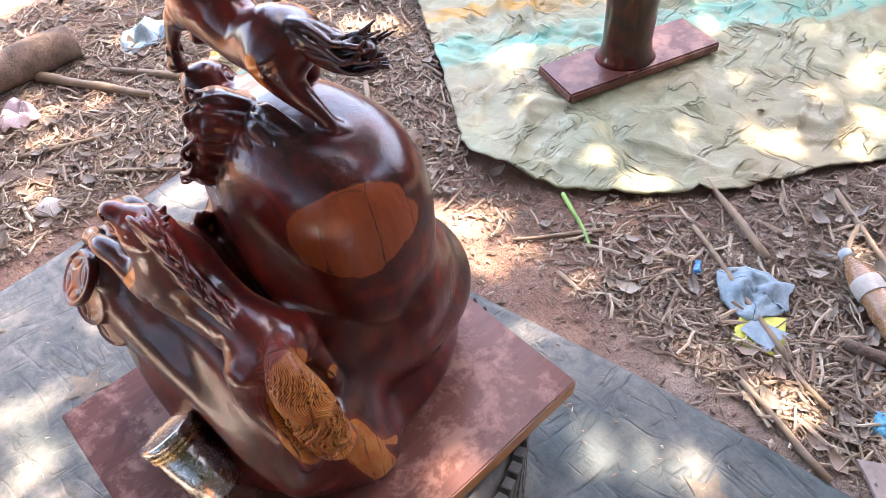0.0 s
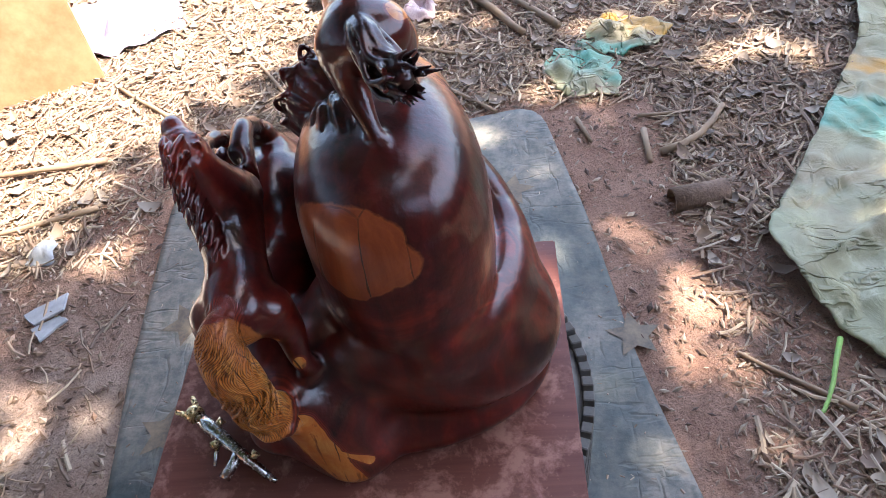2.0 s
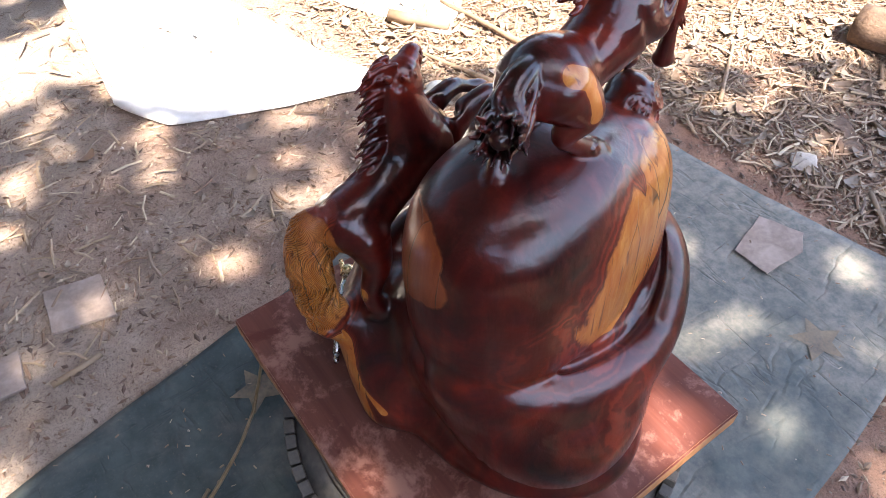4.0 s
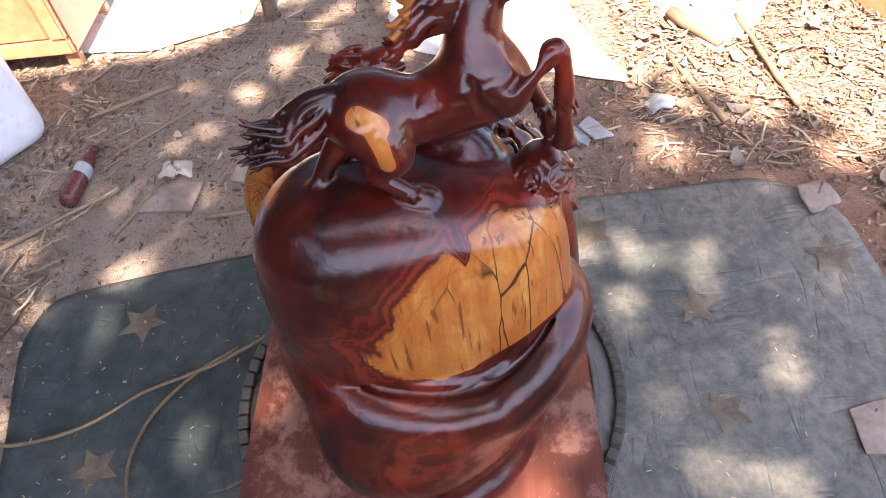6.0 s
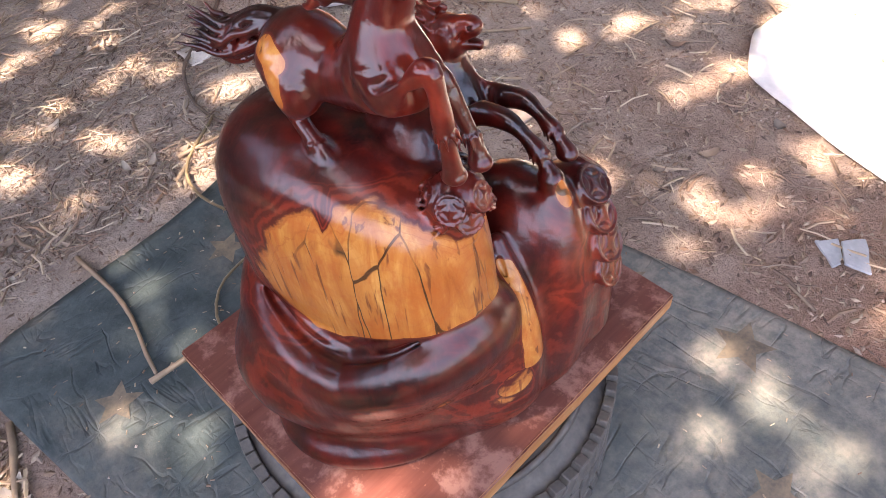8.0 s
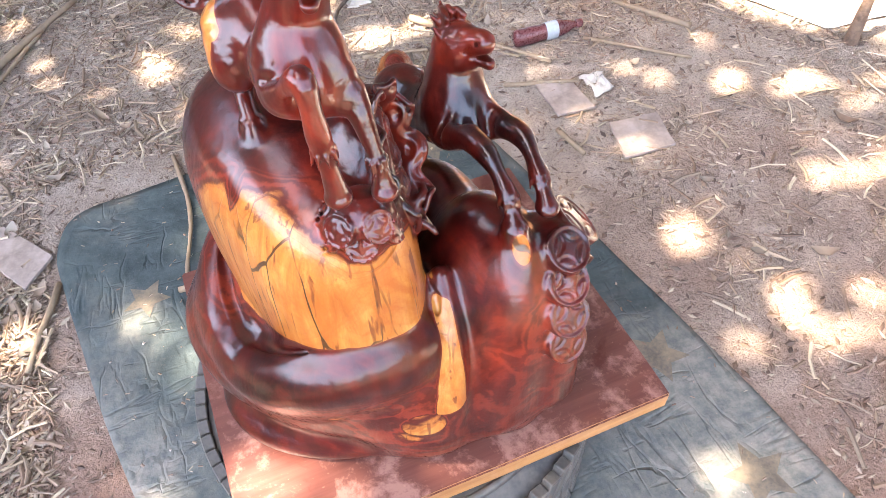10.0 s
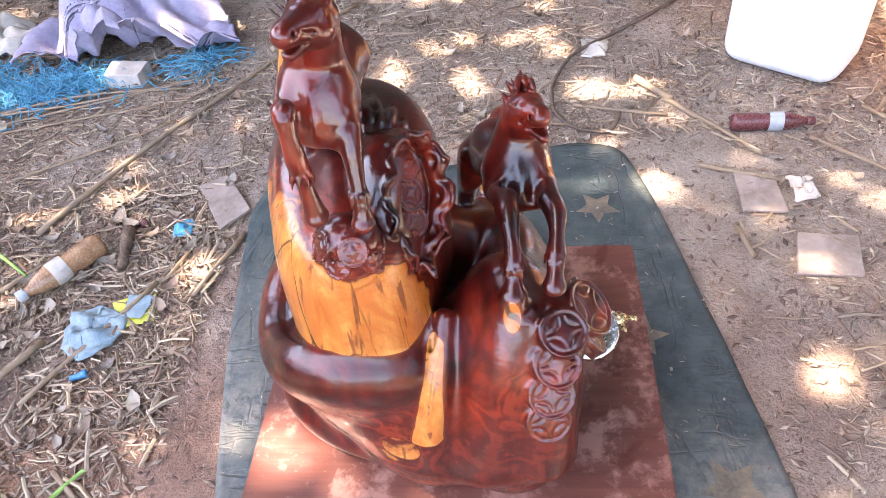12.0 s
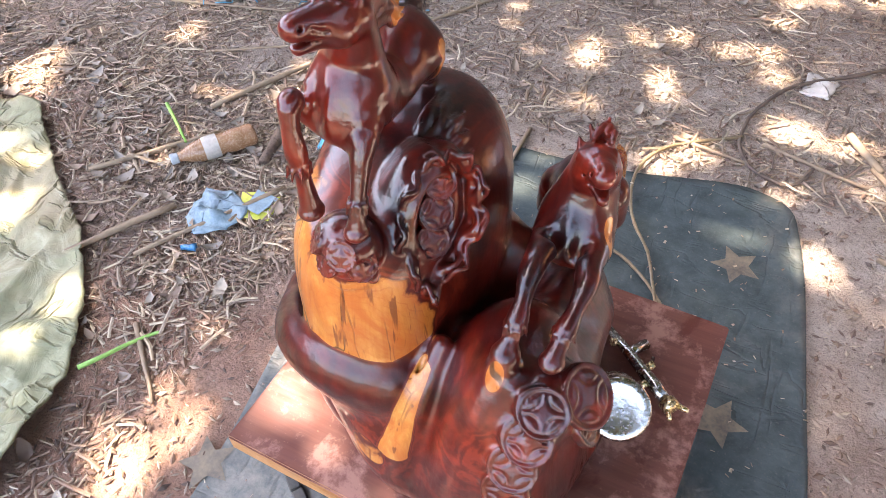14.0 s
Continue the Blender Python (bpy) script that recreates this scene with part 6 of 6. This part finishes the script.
    while made < 4200:
        x, y = rng.uniform(-2.6, 2.8), rng.uniform(-2.7, 2.6)
        if rng.random() > density(x, y) * (0.35 if y < -0.9 else 0.7):
            continue
        if -0.75 < x < 0.74 and -1.08 < y < 1.18:
            continue
        made += 1
        L = 0.012 + 0.060 * rng.random() ** 1.8
        w, a = L * rng.uniform(0.35, 0.7), rng.uniform(0, 6.28)
        c, b = Vector((x, y, relief(x, y) + 0.006 + rng.random() * 0.012 + (0.014 if -0.75 < x < 0.74 and -1.08 < y < 1.18 else 0.0))), len(v)
        d, s = Vector((math.cos(a), math.sin(a), rng.uniform(-0.2, 0.25))), Vector((-math.sin(a), math.cos(a), rng.uniform(-0.3, 0.3)))
        for t, q in ((-0.5, 0.1), (-0.2, 0.42), (0.2, 0.45), (0.5, 0.06)):
            lift = Vector((0, 0, 0.25 * L * (2 * t) ** 2))
            v += [c + d * t * L + s * q * w + lift, c + d * t * L - Vector((0, 0, 0.10 * L)) + lift, c + d * t * L - s * q * w + lift]
        for k in (0, 3, 6):
            f += [(b + k, b + k + 1, b + k + 4, b + k + 3), (b + k + 1, b + k + 2, b + k + 5, b + k + 4)]
    tagged(mesh_object("dry_leaf_litter", v, f, LEAF_DRY), "curled dry leaves and bark chips scattered on earth", "litter", kind="stuff")


build_litter()


# ---- shade of the tree overhead ----
def build_canopy():
    # Unseen crown, with holes left where the sun flecks fall.
    rng = random.Random(11)
    # sun flecks on the ground: (x, y, radius)
    flecks = [(-0.45, 0.66, 0.044), (-0.46, 0.53, 0.048), (-0.36, 0.96, 0.038), (0.21, 1.04, 0.060), (0.41, -0.32, 0.044), (0.475, -0.42, 0.032), (0.52, -0.51, 0.036), (0.82, 0.33, 0.045), (0.64, 0.23, 0.045),
              (0.56, 0.63, 0.054), (0.68, 0.45, 0.044), (0.69, 0.37, 0.050), (0.62, 0.57, 0.042), (0.30, 0.82, 0.024), (0.33, 0.59, 0.030), (0.37, 0.52, 0.030), (-0.80, -0.15, 0.062), (-0.79, -0.23, 0.024),
              (-0.90, 0.115, 0.044), (-0.735, 0.14, 0.028), (-0.945, 0.045, 0.023), (-0.98, 0.24, 0.032), (-0.86, 0.22, 0.022), (-0.92, 0.62, 0.032), (-0.49, 0.39, 0.045), (-0.30, 0.46, 0.036)]
    more = [(-0.55, -0.82, 0.042), (-0.48, -0.85, 0.020), (0.10, 0.56, 0.040), (0.13, 0.66, 0.032), (-0.21, 0.42, 0.022), (-0.42, 0.26, 0.022), (0.28, -0.78, 0.046), (0.26, -0.94, 0.034), (0.27, -0.56, 0.042),
            (0.82, -0.57, 0.042), (0.79, -0.50, 0.033), (0.57, -0.13, 0.026), (0.54, -0.02, 0.034), (0.61, -1.08, 0.026), (0.83, -1.29, 0.060), (0.72, -1.61, 0.052), (0.20, -1.71, 0.062), (0.33, -1.48, 0.058),
            (0.06, -1.06, 0.042), (-0.03, -1.05, 0.030), (-0.51, -2.28, 0.058), (-0.21, -2.03, 0.052), (0.08, -1.53, 0.056), (0.27, -1.26, 0.036), (1.17, -0.88, 0.059), (1.19, -1.03, 0.052), (-1.10, -0.80, 0.026)]
    # patches on the tarpaulin and small ones on the plank
    more += [(1.56, -0.11, 0.050), (1.80, -0.26, 0.075), (1.85, -0.05, 0.050), (1.36, 0.82, 0.075), (1.18, 0.06, 0.046), (1.13, 0.23, 0.040), (1.26, 1.34, 0.065), (1.98, 0.45, 0.050), (2.05, -0.10, 0.060)]
    more += [(0.15, 0.155, 0.036), (0.09, 0.195, 0.038), (0.00, 0.212, 0.042), (-0.16, 0.245, 0.036), (-0.11, -0.29, 0.040), (0.13, 0.212, 0.034)]
    flecks = flecks + more
    shore = [(-6.0, -1.2), (-1.2, -1.50), (-0.80, -1.66), (-0.55, -1.95), (-0.30, -1.95), (-0.10, -1.50), (0.3, -1.33), (0.8, -1.18), (1.05, -0.95), (1.4, -0.75), (1.8, -0.40), (2.2, -0.10), (6.0, 1.5)]
    for i in range(170):
        x, y = rng.uniform(-1.4, 3.2), rng.uniform(-3.0, 3.0)
        if (-1.1 < x < 0.95 and -1.3 < y < 1.2) or (x > 0.9 and -0.5 < y < 1.0 and i % 3):
            continue
        r = rng.uniform(0.02, 0.06)
        flecks.append((x, y, r))
        if y < -1.0 or x > 0.9:
            flecks.append((x + rng.uniform(-0.10, 0.10), y + rng.uniform(-0.05, 0.05), r * rng.uniform(0.6, 1.2)))
    for i in range(26):
        flecks.append((rng.uniform(-0.7, 1.3), rng.uniform(-2.5, -1.15), rng.uniform(0.03, 0.06)))
    for i in range(34):
        flecks.append((rng.uniform(-0.5, 1.0), rng.uniform(1.22, 2.3), rng.uniform(0.02, 0.055)))
    for i in range(16):
        flecks.append((rng.uniform(-1.95, -1.30), rng.uniform(-0.75, -0.12), rng.uniform(0.02, 0.06)))
    # pinholes between leaves that throw faint round spots
    for i in range(170):
        x, y = rng.uniform(-0.95, 1.3), rng.uniform(-1.3, 1.4)
        if not (-0.78 < x < 0.25 and -0.36 < y < 0.36):
            flecks.append((x, y, rng.uniform(0.0, 0.014)))
    fl = np.array(flecks)
    v, f = [], []
    for i in range(54000):
        gx, gy = rng.uniform(-2.2, 3.1), rng.uniform(-4.8, 2.9)
        z = rng.uniform(5.6, 7.2)
        warp = 0.022 * noise.noise(Vector((gx * 14, gy * 14, 1.5)))
        bound = np.interp(gy, [q[0] for q in shore], [q[1] for q in shore]) + 0.16 * noise.noise(Vector((gx * 4.0, gy * 4.0, 9.0)))
        if gx > 2.75 + 0.5 * noise.noise(Vector((gy * 1.3, 0.0, 3.0))) or gy > 2.5 + 0.5 * noise.noise(Vector((gx * 1.3, 0.0, 5.0))):
            continue
        if gx < bound or (np.hypot(fl[:, 0] - gx, fl[:, 1] - gy) - fl[:, 2] * 0.75 - 0.026).min() < warp:
            continue
        if gx < bound + 0.55 and gy > 0.1 and rng.random() < 0.80 * (1 - (gx - bound) / 0.55):
            continue
        p = Vector((gx, gy, 0)) + SUN_DIR * (z / SUN_DIR.z)
        a, l, b = rng.uniform(0, 6.28), rng.uniform(0.055, 0.10), len(v)
        d, e = Vector((math.cos(a), math.sin(a), rng.uniform(-0.3, 0.3))) * l, Vector((-math.sin(a), math.cos(a), rng.uniform(-0.4, 0.4))) * l * 0.34
        v += [p - d, p - d * 0.2 + e, p + d, p - d * 0.2 - e]
        f.append((b, b + 1, b + 2, b + 3))
    # extra leaves right over the carving, added to stop stray sun spots
    for i in range(9000):
        gx, gy, z = rng.uniform(-0.75, 0.2), rng.uniform(-0.30, 0.28), rng.uniform(6.0, 7.2)
        if (np.hypot(fl[:, 0] - gx, fl[:, 1] - gy) - fl[:, 2] * 0.75 - 0.03).min() < 0.03:
            continue
        p = Vector((gx, gy, 0)) + SUN_DIR * (z / SUN_DIR.z)
        a, l, b = rng.uniform(0, 6.28), rng.uniform(0.04, 0.07), len(v)
        d, e = Vector((math.cos(a), math.sin(a), rng.uniform(-0.3, 0.3))) * l, Vector((-math.sin(a), math.cos(a), rng.uniform(-0.4, 0.4))) * l * 0.4
        v += [p - d, p - d * 0.2 + e, p + d, p - d * 0.2 - e]
        f.append((b, b + 1, b + 2, b + 3))
    # unseen leaves added over the open side of the yard to block sky
    for i in range(42000):
        x, y, z = rng.uniform(-9.0, 2.5), rng.uniform(-7.0, 5.5), rng.uniform(4.2, 6.4)
        if x < -4.5:
            z = rng.uniform(1.4, 6.4)
        gx = x - SUN_DIR.x / SUN_DIR.z * z
        bound = np.interp(y, [q[0] for q in shore], [q[1] for q in shore]) + 0.3
        if not (gx < -2.5 + 0.3 * noise.noise(Vector((y * 2.0, 0.0, 8.0))) or (y < -2.7 and gx < bound)) or noise.noise(Vector((x * 0.9, y * 0.9, 4.0))) > 0.42:
            continue
        p, a, l, b = Vector((x, y, z)), rng.uniform(0, 6.28), rng.uniform(0.10, 0.17), len(v)
        d, e = Vector((math.cos(a), math.sin(a), rng.uniform(-0.4, 0.4))) * l, Vector((-math.sin(a), math.cos(a), rng.uniform(-0.5, 0.5))) * l * 0.36
        v += [p - d, p - d * 0.2 + e, p + d, p - d * 0.2 - e]
        f.append((b, b + 1, b + 2, b + 3))
    tree = thing("shade_tree", "unseen leafy green tree crown with leaves added to block sky", "tree", kind="stuff")
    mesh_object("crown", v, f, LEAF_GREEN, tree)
    # unseen trunk, added to carry the crown
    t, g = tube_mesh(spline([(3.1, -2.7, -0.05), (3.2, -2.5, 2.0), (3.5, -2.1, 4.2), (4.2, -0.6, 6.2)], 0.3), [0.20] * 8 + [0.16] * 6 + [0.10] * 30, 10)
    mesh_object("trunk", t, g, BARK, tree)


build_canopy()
